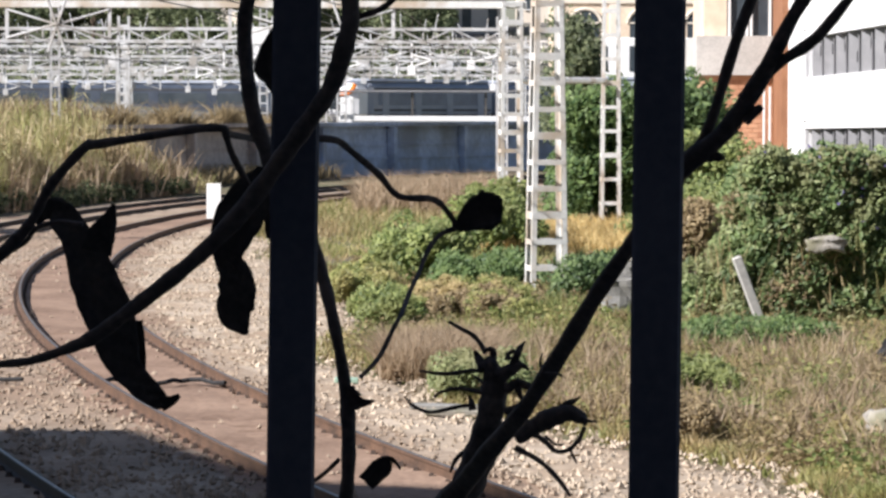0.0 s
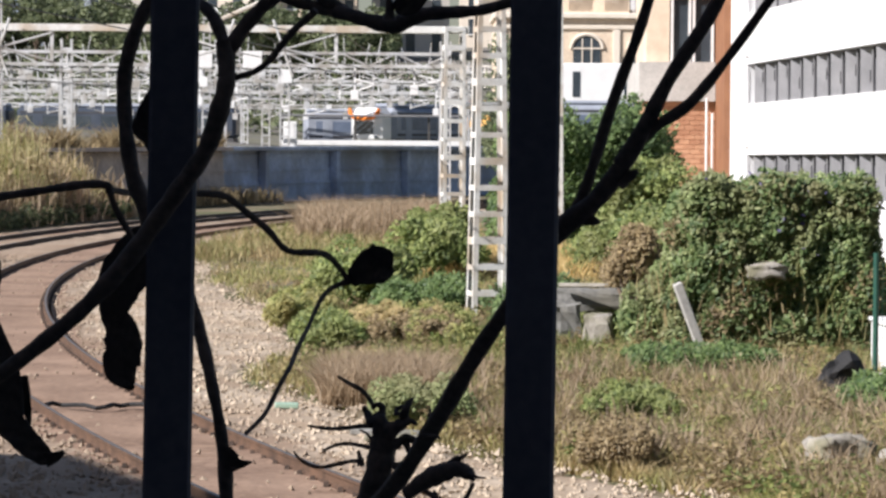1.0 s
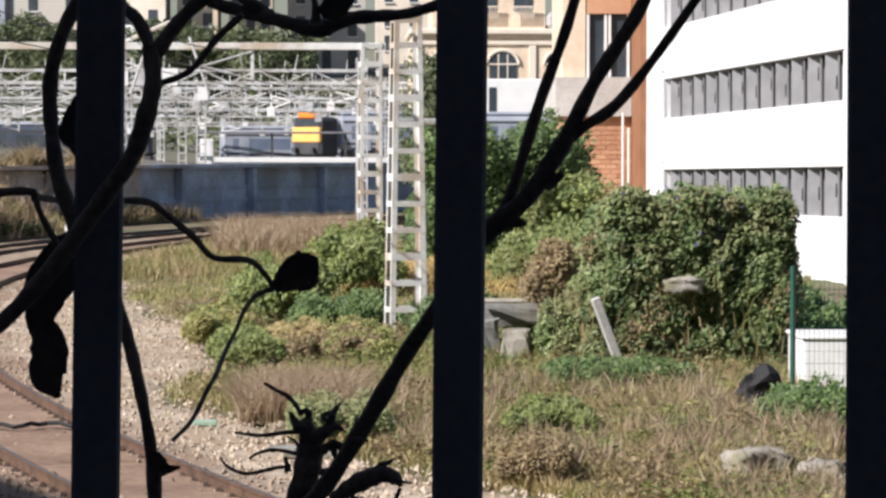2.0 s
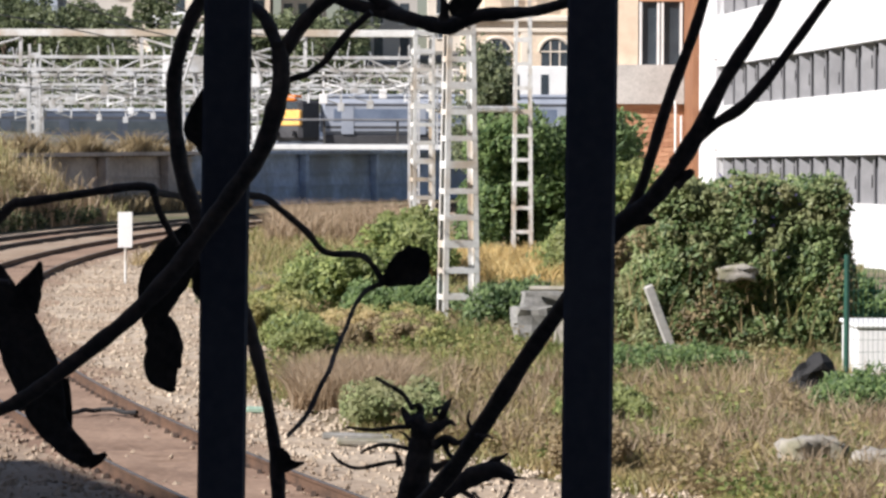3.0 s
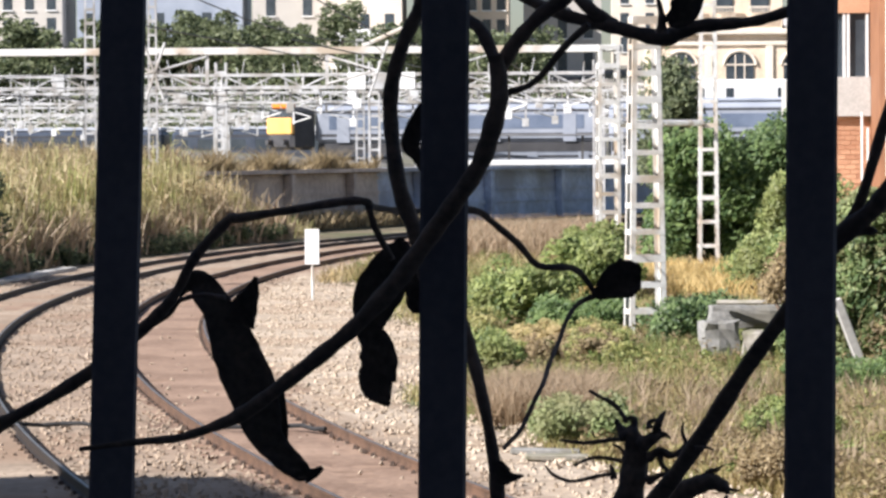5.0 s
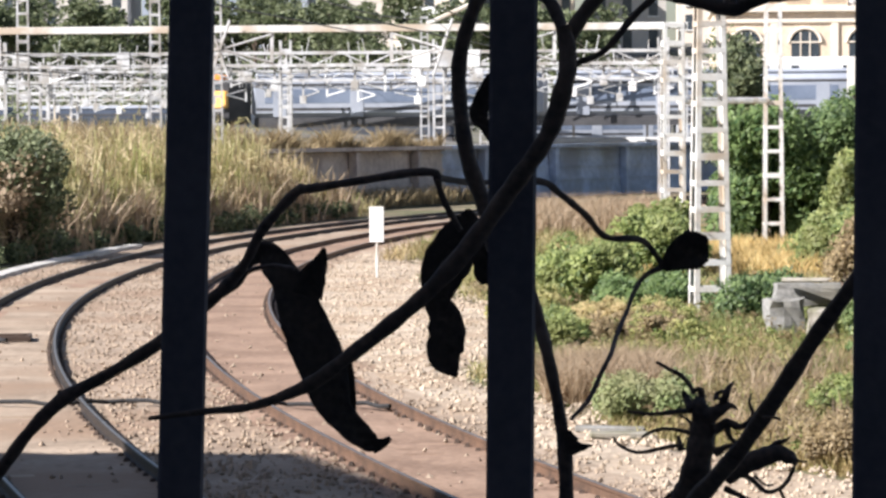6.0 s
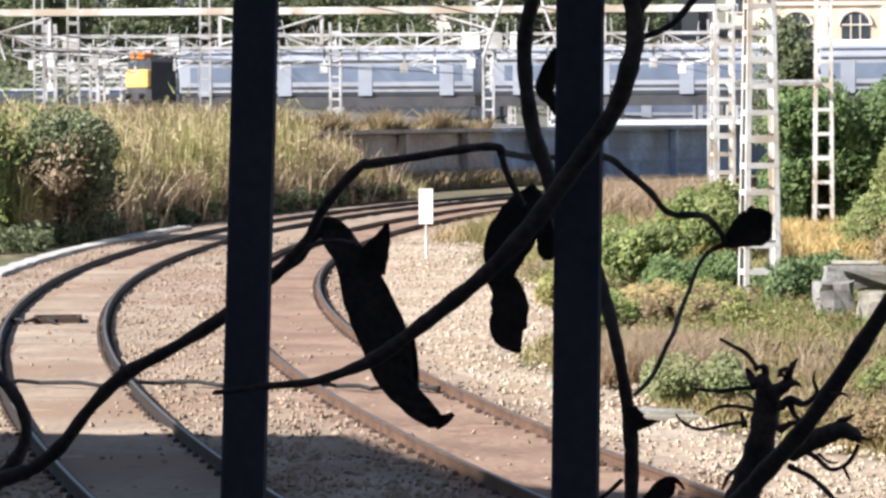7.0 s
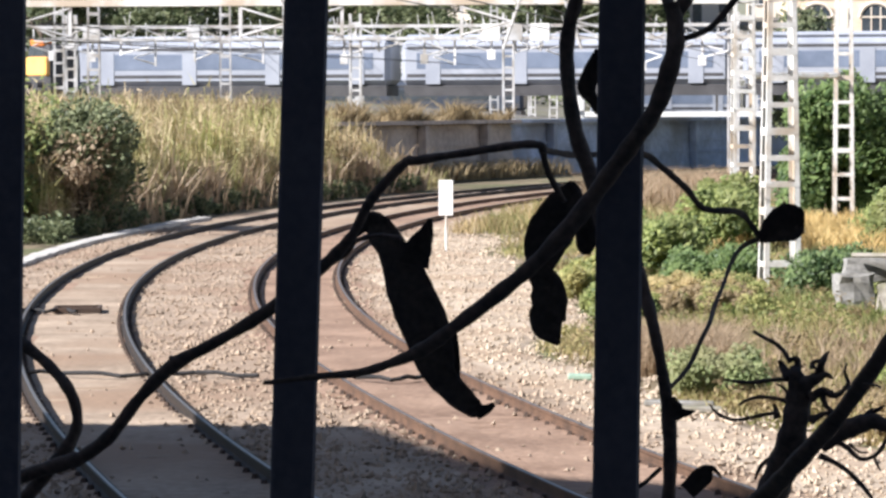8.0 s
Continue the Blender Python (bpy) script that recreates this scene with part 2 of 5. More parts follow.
def leaves(c, size, flat=0.0, face=None):
    """Leaves as folded diamonds (two triangles each), at the centres c; face: the side to which they turn their blades."""
    n = len(c)
    d = rng.normal(size=(n, 3)); d[:, 2] = d[:, 2] * 0.6 - flat
    across = rng.normal(size=(n, 3))
    if face is not None:
        across = np.asarray(face) + 0.55 * across
        d = np.cross(across, d)
    d /= np.linalg.norm(d, axis=1)[:, None]
    e = np.cross(d, across); e /= np.linalg.norm(e, axis=1)[:, None]
    s = (size * rng.uniform(0.6, 1.35, n))[:, None]
    nrm = np.cross(d, e)
    v = np.stack([c - d * s, c + e * s * 0.45 + nrm * s * 0.15, c + d * s, c - e * s * 0.45 + nrm * s * 0.15], 1).reshape(-1, 3)
    i = np.arange(n)[:, None] * 4
    f = [tuple(q) for q in np.hstack([i, i + 1, i + 2])] + [tuple(q) for q in np.hstack([i, i + 2, i + 3])]
    return v, f


def clumped(n, centres, radii, shell=0.55):
    """Points in a cloud of lumps, more of them near each lump's surface."""
    k = rng.integers(0, len(centres), n)
    d = rng.normal(size=(n, 3)); d /= np.linalg.norm(d, axis=1)[:, None]
    r = rng.uniform(shell, 1.05, n) ** 0.7
    return np.asarray(centres)[k] + d * (np.asarray(radii)[k] * r)[:, None]


def cable(pts, r, sides=5):
    """One unbroken round wire through the points."""
    bm = bmesh.new()
    rings = []
    for i, p in enumerate(pts):
        a, b = Vector(pts[max(i - 1, 0)]), Vector(pts[min(i + 1, len(pts) - 1)])
        d = (b - a).normalized()
        u = d.cross(Vector((0.1, 0.2, 1))).normalized()
        w = d.cross(u)
        rings.append([bm.verts.new(Vector(p) + (u * math.cos(k * 2 * math.pi / sides) + w * math.sin(k * 2 * math.pi / sides)) * r) for k in range(sides)])
    for p, q in zip(rings, rings[1:]):
        for k in range(sides):
            bm.faces.new((p[k], p[(k + 1) % sides], q[(k + 1) % sides], q[k]))
    return bm

# ---- ground, tracks and ballast ----
CX, CY = 210.0, 99.0                      # centre of the curve of both tracks
TRACKS = (225.0, 220.7)                   # their radii
GAUGE = 0.9


def on_curve(r, y):
    return CX - math.sqrt(r * r - (y - CY) ** 2)


def arc(r, a):
    return CX - r * math.cos(a), CY + r * math.sin(a)


def bed_edge(y):
    """The ragged edge between the ballast and the grass, to the right of the tracks."""
    return on_curve(217.6, y) + 0.5 * math.sin(y * 0.21) + 0.35 * math.sin(y * 0.53 + 1) + 0.3 + 3.0 * math.exp(-((y - 75) / 17) ** 2) + max(0, 44 - y) * 0.05


def ground_height(x, y):
    """Low swells of the waste ground right of the line; level under the rails."""
    off = x - bed_edge(min(max(y, -100), 300)) + 0.2
    k = min(max((off - 0.4) / 3.0, 0), 1)
    return -0.2 + k * (0.10 + 0.10 * noise.noise((x * 0.25, y * 0.2, 0)) + 0.04 * noise.noise((x * 1.1, y * 0.9, 3)))


def ground():
    bm = bmesh.new()
    xs = [-3000, -700, -200, -80, -50] + list(np.arange(-40, 40.1, 1.0)) + [50, 80, 200, 700, 3000]
    ys = [-3000, -600, -150, -50, -20] + list(np.arange(0, 180.1, 1.5)) + [200, 230, 300, 700, 4000]
    rows = [[bm.verts.new((x, y, ground_height(x, y))) for x in xs] for y in ys]
    for a, b in zip(rows, rows[1:]):
        for i in range(len(xs) - 1):
            bm.faces.new((a[i], a[i + 1], b[i + 1], b[i]))
    tagged(part("ground", bm, M_SOIL), "dry brown earth of the waste ground beside the railway", "ground", kind="structure")


ground()


def ballast():
    bm = bmesh.new()
    rows = []
    for y in np.arange(-15, 190, 1.0):
        a, b = on_curve(228.4, y), bed_edge(y)
        row = []
        for k in range(41):
            s = k / 40
            x = a + (b - a) * s
            edge = min(s, 1 - s)
            z = -0.145 - 0.1 * max(0, 1 - edge / 0.06) + 0.04 * noise.noise((x * 1.3, y * 0.9, 1))
            row.append(bm.verts.new((x, y, z)))
        rows.append(row)
    for a, b in zip(rows, rows[1:]):
        for i in range(40):
            f = bm.faces.new((a[i], a[i + 1], b[i + 1], b[i]))
            f.smooth = True
            c = f.calc_center_median()
            r = math.hypot(c.x - CX, c.y - CY)
            stained = int(abs(r - TRACKS[1]) < 1.25 + 0.2 * noise.noise((c.y * 0.4, r, 0)) or (abs(r - TRACKS[0]) < 1.0 and noise.noise((c.y * 0.12, r * 0.5, 4)) > 0.25))
            f.material_index = 1 if stained else 2 if r < 219.0 + 0.3 * noise.noise((c.y * 0.3, r, 6)) else 0
    bed = part("ballast", bm, M_BALLAST)
    bed.data.materials.append(M_RUSTBED)
    bed.data.materials.append(M_PALEBED)
    tagged(bed, "pale tan crushed-stone ballast under the curving tracks", "ballast", kind="structure")


ballast()


def scatter_stones():
    """Loose ballast stones: faceted lumps, largest where the bed is nearest."""
    n = 25000
    y = 30 + 75 * rng.uniform(0, 1, n) ** 1.7
    lo = np.array([on_curve(227.5, v) for v in y]); hi = np.array([bed_edge(v) for v in y]) + 0.25
    x = lo + (hi - lo) * rng.uniform(0, 1, n)
    r = np.hypot(x - CX, y - CY)
    keep = np.ones(n, bool)
    for t in TRACKS:
        keep &= (np.abs(r - t) > 0.75) | (rng.uniform(0, 1, n) < 0.05)
        keep &= np.abs(np.abs(r - t) - GAUGE) > 0.13
    x, y = x[keep], y[keep]
    n = len(x)
    s = rng.uniform(0.02, 0.048, n) * np.where(rng.uniform(0, 1, n) < 0.02, 1.8, 1)
    base = np.array([(1, 0, 0), (-1, 0, 0), (0, 1, 0), (0, -1, 0), (0, 0, 1), (0, 0, -0.6)], float)
    v = np.repeat(base[None], n, 0) * rng.uniform(0.6, 1.2, (n, 6, 3)) + rng.normal(0, 0.25, (n, 6, 3))
    v = v * s[:, None, None] + np.stack([x, y, np.full(n, -0.135)], 1)[:, None]
    f = np.array([(0, 2, 4), (2, 1, 4), (1, 3, 4), (3, 0, 4), (2, 0, 5), (1, 2, 5), (3, 1, 5), (0, 3, 5)])
    fresh = np.hypot(x - CX, y - CY) < 219.0
    for pick, mat, label in ((~fresh, M_STONE, "loose tan and grey ballast stones along the tracks"), (fresh, M_PALESTONE, "pale fresh ballast stones beside the inner track")):
        k = int(pick.sum())
        g = (f[None] + np.arange(k)[:, None, None] * 6).reshape(-1, 3)
        tagged(raw("ballast_stones", v[pick].reshape(-1, 3), g, mat), label, "stones", kind="stuff")


scatter_stones()


def rail_mesh(r, y0, y1, name, section, mat, parent):
    a0, a1 = math.asin((y0 - CY) / r), math.asin((y1 - CY) / r)
    n = int((y1 - y0) / 1.2)
    verts, faces, k = [], [], len(section)
    for i in range(n + 1):
        a = a0 + (a1 - a0) * i / n
        for o, z in section:
            x, y = arc(r + o, a)
            verts.append((x, y, z))
        if i:
            for j in range(k):
                p, q = (i - 1) * k + j, (i - 1) * k + (j + 1) % k
                faces.append((p, q, q + k, p + k))
    return raw(name, verts, faces, mat, parent)


RAIL = [(-0.065, -0.16), (0.065, -0.16), (0.065, -0.145), (0.012, -0.12), (0.012, -0.045), (0.034, -0.035), (0.034, -0.004),
        (-0.034, -0.004), (-0.034, -0.035), (-0.012, -0.045), (-0.012, -0.12), (-0.065, -0.145)]
HEAD = [(-0.02, -0.0035), (0.02, -0.0035), (0.016, 0.0), (-0.016, 0.0)]


def track(radius, label, steel, tie):
    t = thing("railway_track", 0, 0, 0, label, "railway track", "tracks")
    for side in (GAUGE, -GAUGE):
        rail = rail_mesh(radius + side, -15, 205, "rail", RAIL, steel, t)
        rail_mesh(radius + side, -15, 205, "rail_head", HEAD, M_HEAD, rail)["label"] = "bright worn running surface"
    me = bpy.data.meshes.new("sleeper")
    bm = slab(-1.3, 1.3, -0.13, 0.13, -0.3, -0.158, 0.015)
    bm.to_mesh(me); bm.free(); me.materials.append(tie)
    cl, cf = [], []
    y = 30.0
    while y < 150:
        a = math.asin((y - CY) / radius)
        x, yy = arc(radius, a)
        if y < 105:
            place("sleeper", me, t, "", pose(x, yy, 0.006 * rng.uniform(-1, 1), 0, 0, -math.degrees(a)))
        for side in (GAUGE, -GAUGE):
            for o in (-0.1, 0.1):
                px, py = arc(radius + side + o, a)
                b0 = len(cl)
                for sx, sy, sz in ((-1, -1, 0), (1, -1, 0), (1, 1, 0), (-1, 1, 0), (-.6, -.6, 1), (.6, -.6, 1), (.6, .6, 1), (-.6, .6, 1)):
                    cl.append((px + sx * 0.035, py + sy * 0.06, -0.15 + sz * 0.05))
                cf += [tuple(b0 + i for i in q) for q in ((4, 5, 6, 7), (0, 1, 5, 4), (1, 2, 6, 5), (2, 3, 7, 6), (3, 0, 4, 7))]
        y += 0.62 * math.cos(a)
    tagged(raw("rail_fastening", cl, cf, M_CLIP, t), "small dark rail fastenings", kind="stuff")
    return t


track(TRACKS[0], "curving railway track with rusty rails darkened for their shaded side, bright heads", M_RAIL_SHADE, M_SLEEPER_P)
track(TRACKS[1], "curving railway track with rust-brown rails, dusted sleepers", M_RAIL, M_SLEEPER)


def lineside_cable(y, r0, r1):
    """A dark bond cable lying across the ballast between rails."""
    path = []
    for k in range(13):
        r = r0 + (r1 - r0) * k / 12
        a = math.asin((y + 0.25 * math.sin(k * 0.9) - CY) / r)
        x, yy = arc(r, a)
        p = (x, yy, -0.07 + 0.02 * math.sin(k * 2.1))
        path.append(p)
    tagged(part("bond_cable", cable(path, 0.034, 6), M_BLACK), "dark cable lying across the ballast", "cable", "cables")


lineside_cable(47.5, 225.9, 222.6)
lineside_cable(47.0, 221.5, 219.9)
lineside_cable(62.0, 226.0, 225.0)


def cable_trough():
    """Concrete cable-trough lids along the outer track."""
    t = thing("cable_trough", 0, 0, 0, "pale concrete cable-trough lids laid along the outer track", "trough")
    me = bpy.data.meshes.new("lid")
    bm = slab(-0.24, 0.24, -0.48, 0.48, -0.3, -0.04, 0.015)
    bm.to_mesh(me); bm.free(); me.materials.append(M_COPING)
    for k in range(34):
        a = math.asin((80 + k * 0.98 - CY) / 227.7)
        x, y = arc(227.7, a)
        place("lid", me, t, "", pose(x, y, 0.012 * rng.uniform(-1, 1), 0.6 * rng.uniform(-1, 1), 0.8 * rng.uniform(-1, 1), -math.degrees(a) + rng.uniform(-1.5, 1.5)))


cable_trough()


def track_beacon():
    """A small dark frame fixed between the rails."""
    x, y = arc(225.0, math.asin((62.6 - CY) / 225.0))
    t = thing("track_beacon", x, y, -0.13, "small dark steel frame between the rails", "beacon", turn=9)
    for p, q, r, s in ((-0.45, 0.45, -0.5, -0.42), (-0.45, 0.45, 0.42, 0.5), (-0.45, -0.37, -0.416, 0.416), (0.37, 0.45, -0.416, 0.416)):
        part("bar", slab(p, q, r, s, 0.0, 0.1, 0.01), M_CLIP, t)


track_beacon()


# ---- retaining wall and raised yard ----
WALL_R = 236.0


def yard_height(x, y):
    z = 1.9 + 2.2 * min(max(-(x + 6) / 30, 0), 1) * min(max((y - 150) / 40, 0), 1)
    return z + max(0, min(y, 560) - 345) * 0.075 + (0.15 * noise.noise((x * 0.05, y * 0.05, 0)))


def retaining_wall():
    top = 2.68
    for name, y0, y1, mat, label in (("wall_1", 118, 182, M_WALLB, "brown weathered masonry retaining wall overgrown with dry weeds"),
                                     ("wall_2", 182, 262, M_WALL, "stained masonry retaining wall below the yard, skylight blue put into its colour")):
        a0, a1 = math.asin((y0 - CY) / WALL_R), math.asin((y1 - CY) / WALL_R)
        w = tagged(new(name), label, "wall", kind="structure")
        n = int((y1 - y0) / 1.6)
        verts, faces = [], []
        for i in range(n + 1):
            a = a0 + (a1 - a0) * i / n
            for r, z in ((WALL_R, -0.4), (WALL_R + 0.25, top), (WALL_R + 0.9, top), (WALL_R + 0.9, -0.4)):
                verts.append((*arc(r, a), z))
            if i:
                for j in range(3):
                    p = (i - 1) * 4 + j
                    faces.append((p, p + 4, p + 5, p + 1))
        raw("masonry", verts, faces, mat, w)
        for z in (0.75, 1.5, 2.3):
            raw("string_course", [(*arc(r, a0 + (a1 - a0) * i / n), zz) for i in range(n + 1) for r, zz in ((WALL_R + z * 0.08 - 0.05, z), (WALL_R + z * 0.08 - 0.05, z + 0.14), (WALL_R + 0.4, z + 0.14), (WALL_R + 0.4, z))], [(i * 4 + j, i * 4 + 4 + j, i * 4 + 4 + (j + 1) % 4, i * 4 + (j + 1) % 4) for i in range(n) for j in range(4)], mat, w)
        # coping stones and shallow piers
        cop = bpy.data.meshes.new("coping_stone")
        bm = slab(-0.12, 0.95, -(a1 - a0) / n * WALL_R / 2 - 0.004, (a1 - a0) / n * WALL_R / 2 + 0.004, 0, 0.2)
        bm.to_mesh(cop); bm.free(); cop.materials.append(mat)
        pier = bpy.data.meshes.new("pier")
        bm = slab(-0.12, 0.35, -0.22, 0.22, -0.4, top - 0.05, 0.03)
        bm.to_mesh(pier); bm.free(); pier.materials.append(mat)
        for i in range(n):
            a = a0 + (a1 - a0) * (i + 0.5) / n
            x, y = arc(WALL_R + 0.2, a)
            place("coping_stone", cop, w, "", Matrix.Translation((x, y, top + 0.004)) @ pose(0, 0, 0, 0, 0, 180 - math.degrees(a)) @ pose(-0.5, 0, 0))
            if i % 5 == 2:
                x, y = arc(WALL_R, a)
                place("pier", pier, w, "", Matrix.Translation((x, y, 0)) @ pose(0, 0, 0, 0, 0, -math.degrees(a)) @ pose(0, 0, 0, 0, 0, 0))


retaining_wall()


def yard():
    verts, faces = [], []
    A = np.linspace(radians(-6), radians(118), 90)
    R = list(np.arange(WALL_R + 0.6, 330, 6)) + list(np.arange(330, 700, 14)) + [900, 1600, 3000]
    for r in R:
        for a in A:
            x, y = arc(r, a)
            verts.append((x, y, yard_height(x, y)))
    n = len(A)
    for i in range(len(R) - 1):
        for j in range(n - 1):
            p = i * n + j
            faces.append((p, p + n, p + n + 1, p + 1))
    tagged(raw("yard_ground", verts, faces, M_YARD, smooth=True), "raised dry ground of the railway yard and hillside", "ground", kind="structure")


yard()


def block(foot, h, label):
    """A plain tall block over its footprint."""
    bm = bmesh.new()
    lo = [bm.verts.new((x, y, -0.5)) for x, y in foot]
    hi = [bm.verts.new((x, y, h)) for x, y in foot]
    bm.faces.new(hi[::-1])
    for i in range(len(foot)):
        j = (i + 1) % len(foot)
        bm.faces.new((lo[i], hi[i], hi[j], lo[j]))
    bmesh.ops.recalc_face_normals(bm, faces=bm.faces)
    b = thing("shade_block", 0, 0, 0, label, "building")
    part("wall", bm, M_BACK, b)


# unseen blocks: one shadows fence and near tracks, one behind the viewer cuts skylight
block([(-60, 27.5), (-29.0, 26.0), (-26.9, 20.9), (-24.65, 19.6), (-24.0, 18.0), (-13.5, -16), (-13.5, -40), (-60, -40)], 20.0,
      "unseen plain tall block casting the shadow on fence and near tracks")
block([(-13.3, -9), (70, -9), (70, -40), (-13.3, -40)], 38.0, "unseen plain block added to cut skylight behind the paved ledge")


def walkway():
    """The paved ledge that carries the fence and the viewpoint."""
    bm = slab(-4, 4, -3.0, 1.9, -0.3, 2.2, 0.03)
    tagged(part("walkway", bm, M_CONC), "grey concrete ledge carrying the iron fence", "walkway", kind="structure")


walkway()


# ---- iron fence ----
def fence_y(x, near=0.0):
    return 1.45 - 0.485 * x - near


def fence():
    f = thing("iron_fence", 0, 0, 0, "black-painted iron fence of upright flat bars", "fence")
    # where each bar stands, and by how much it is out of plumb
    for xm, slope in ((-0.5404, 0.0198), (-0.3801, 0.0198), (-0.2198, 0.0333), (-0.0653, 0.0136), (0.0899, 0.009), (0.2503, -0.0001), (0.4027, 0.0)):
        bm = slab(-0.0105, 0.0105, -0.006, 0.006, -0.75, 0.75, 0.0015)
        z0 = 3.72
        m = Matrix.Translation((xm, fence_y(xm), z0)) @ Matrix.Rotation(math.atan(slope), 4, "Y") @ Matrix.Rotation(math.atan2(xm, 1.45), 4, "Z").inverted()
        part("bar", bm, M_IRON, f, "", m)
    for z in (2.97, 4.47):
        bm = slab(-0.75, 0.6, -0.02, 0.02, -0.005, 0.005, 0.001)
        part("rail", bm, M_IRON, f, "", Matrix.Translation((0, 1.45, z)) @ Matrix.Rotation(math.atan(-0.485), 4, "Z"))
    bm = slab(-0.02, 0.02, -0.02, 0.02, -0.78, 0, 0.002)
    for x in (-0.66, 0.52):
        part("foot", bm.copy(), M_IRON, f, "", Matrix.Translation((x, fence_y(x), 2.97)))
    bm.free()


fence()


# ---- dry climbing plant on the fence ----
def stem(bm, pts, d0, d1):
    """A tapering stem through points (x, z, radius in centimetres), lying along the fence."""
    path = smooth_path(pts, 5)
    rings = []
    n = len(path)
    for i, (x, z, r) in enumerate(path):
        x, z, r = x / 100, 3.8 + z / 100, r / 100
        r *= 1 + 0.07 * math.sin(i * 1.7) + 0.05 * math.sin(i * 0.63 + 2)
        y = d0 + (d1 - d0) * i / (n - 1) - 0.485 * x + 0.002 * math.sin(i * 0.5 + d0 * 900)
        a, b = path[max(i - 1, 0)], path[min(i + 1, n - 1)]
        d = Vector((b[0] - a[0], -0.485 * (b[0] - a[0]), b[1] - a[1])).normalized()
        u = d.cross(Vector((0, 1, 0))).normalized()
        w = d.cross(u)
        c = Vector((x, y, z))
        rings.append([bm.verts.new(c + (u * math.cos(k * math.pi / 4) + w * math.sin(k * math.pi / 4)) * r) for k in range(8)])
    for p, q in zip(rings, rings[1:]):
        for k in range(8):
            bm.faces.new((p[k], p[(k + 1) % 8], q[(k + 1) % 8], q[k])).smooth = True
    bm.faces.new(rings[0]); bm.faces.new(rings[-1][::-1])
    return bm


def curled(bm, pts, depth, curl=0.5, thick=0.0012):
    """A shrivelled leaf: a spine (x, z, half width in centimetres), its blade folded and crumpled, with thickness."""
    path = smooth_path(pts, 5)
    n = len(path)
    rows = []
    for i, (x, z, h) in enumerate(path):
        a, b = path[max(i - 1, 0)], path[min(i + 1, n - 1)]
        d = Vector((b[0] - a[0], 0, b[1] - a[1])).normalized()
        u = Vector((d.z, 0, -d.x))
        row = []
        for j in range(-3, 4):
            s = j / 3
            hh = max(h, 0.02) / 100 * (1 + 0.10 * noise.noise((i * 0.45, j * 0.8, x)))
            lift = curl * hh * (abs(s) ** 1.5) + 0.0012 * math.sin(i * 1.3 + j * 1.9)
            c = Vector((x / 100, depth - 0.00485 * x, 3.8 + z / 100)) + u * s * hh
            row.append((c + Vector((0, -lift, 0)), c + Vector((0, -lift + thick + 0.3 * hh * (1 - abs(s)), 0))))
        rows.append(row)
    front = [[bm.verts.new(p[0]) for p in r] for r in rows]
    back = [[bm.verts.new(p[1]) for p in r] for r in rows]
    for i in range(n - 1):
        for k in range(6):
            bm.faces.new((front[i][k], front[i][k + 1], front[i + 1][k + 1], front[i + 1][k])).smooth = True
            bm.faces.new((back[i][k], back[i + 1][k], back[i + 1][k + 1], back[i][k + 1])).smooth = True
        for k, flip in ((0, False), (6, True)):
            q = (front[i][k], front[i + 1][k], back[i + 1][k], back[i][k])
            bm.faces.new(q[::-1] if flip else q)
    for i in (0, n - 1):
        for k in range(6):
            bm.faces.new((front[i][k], front[i][k + 1], back[i][k + 1], back[i][k]))
    return bm


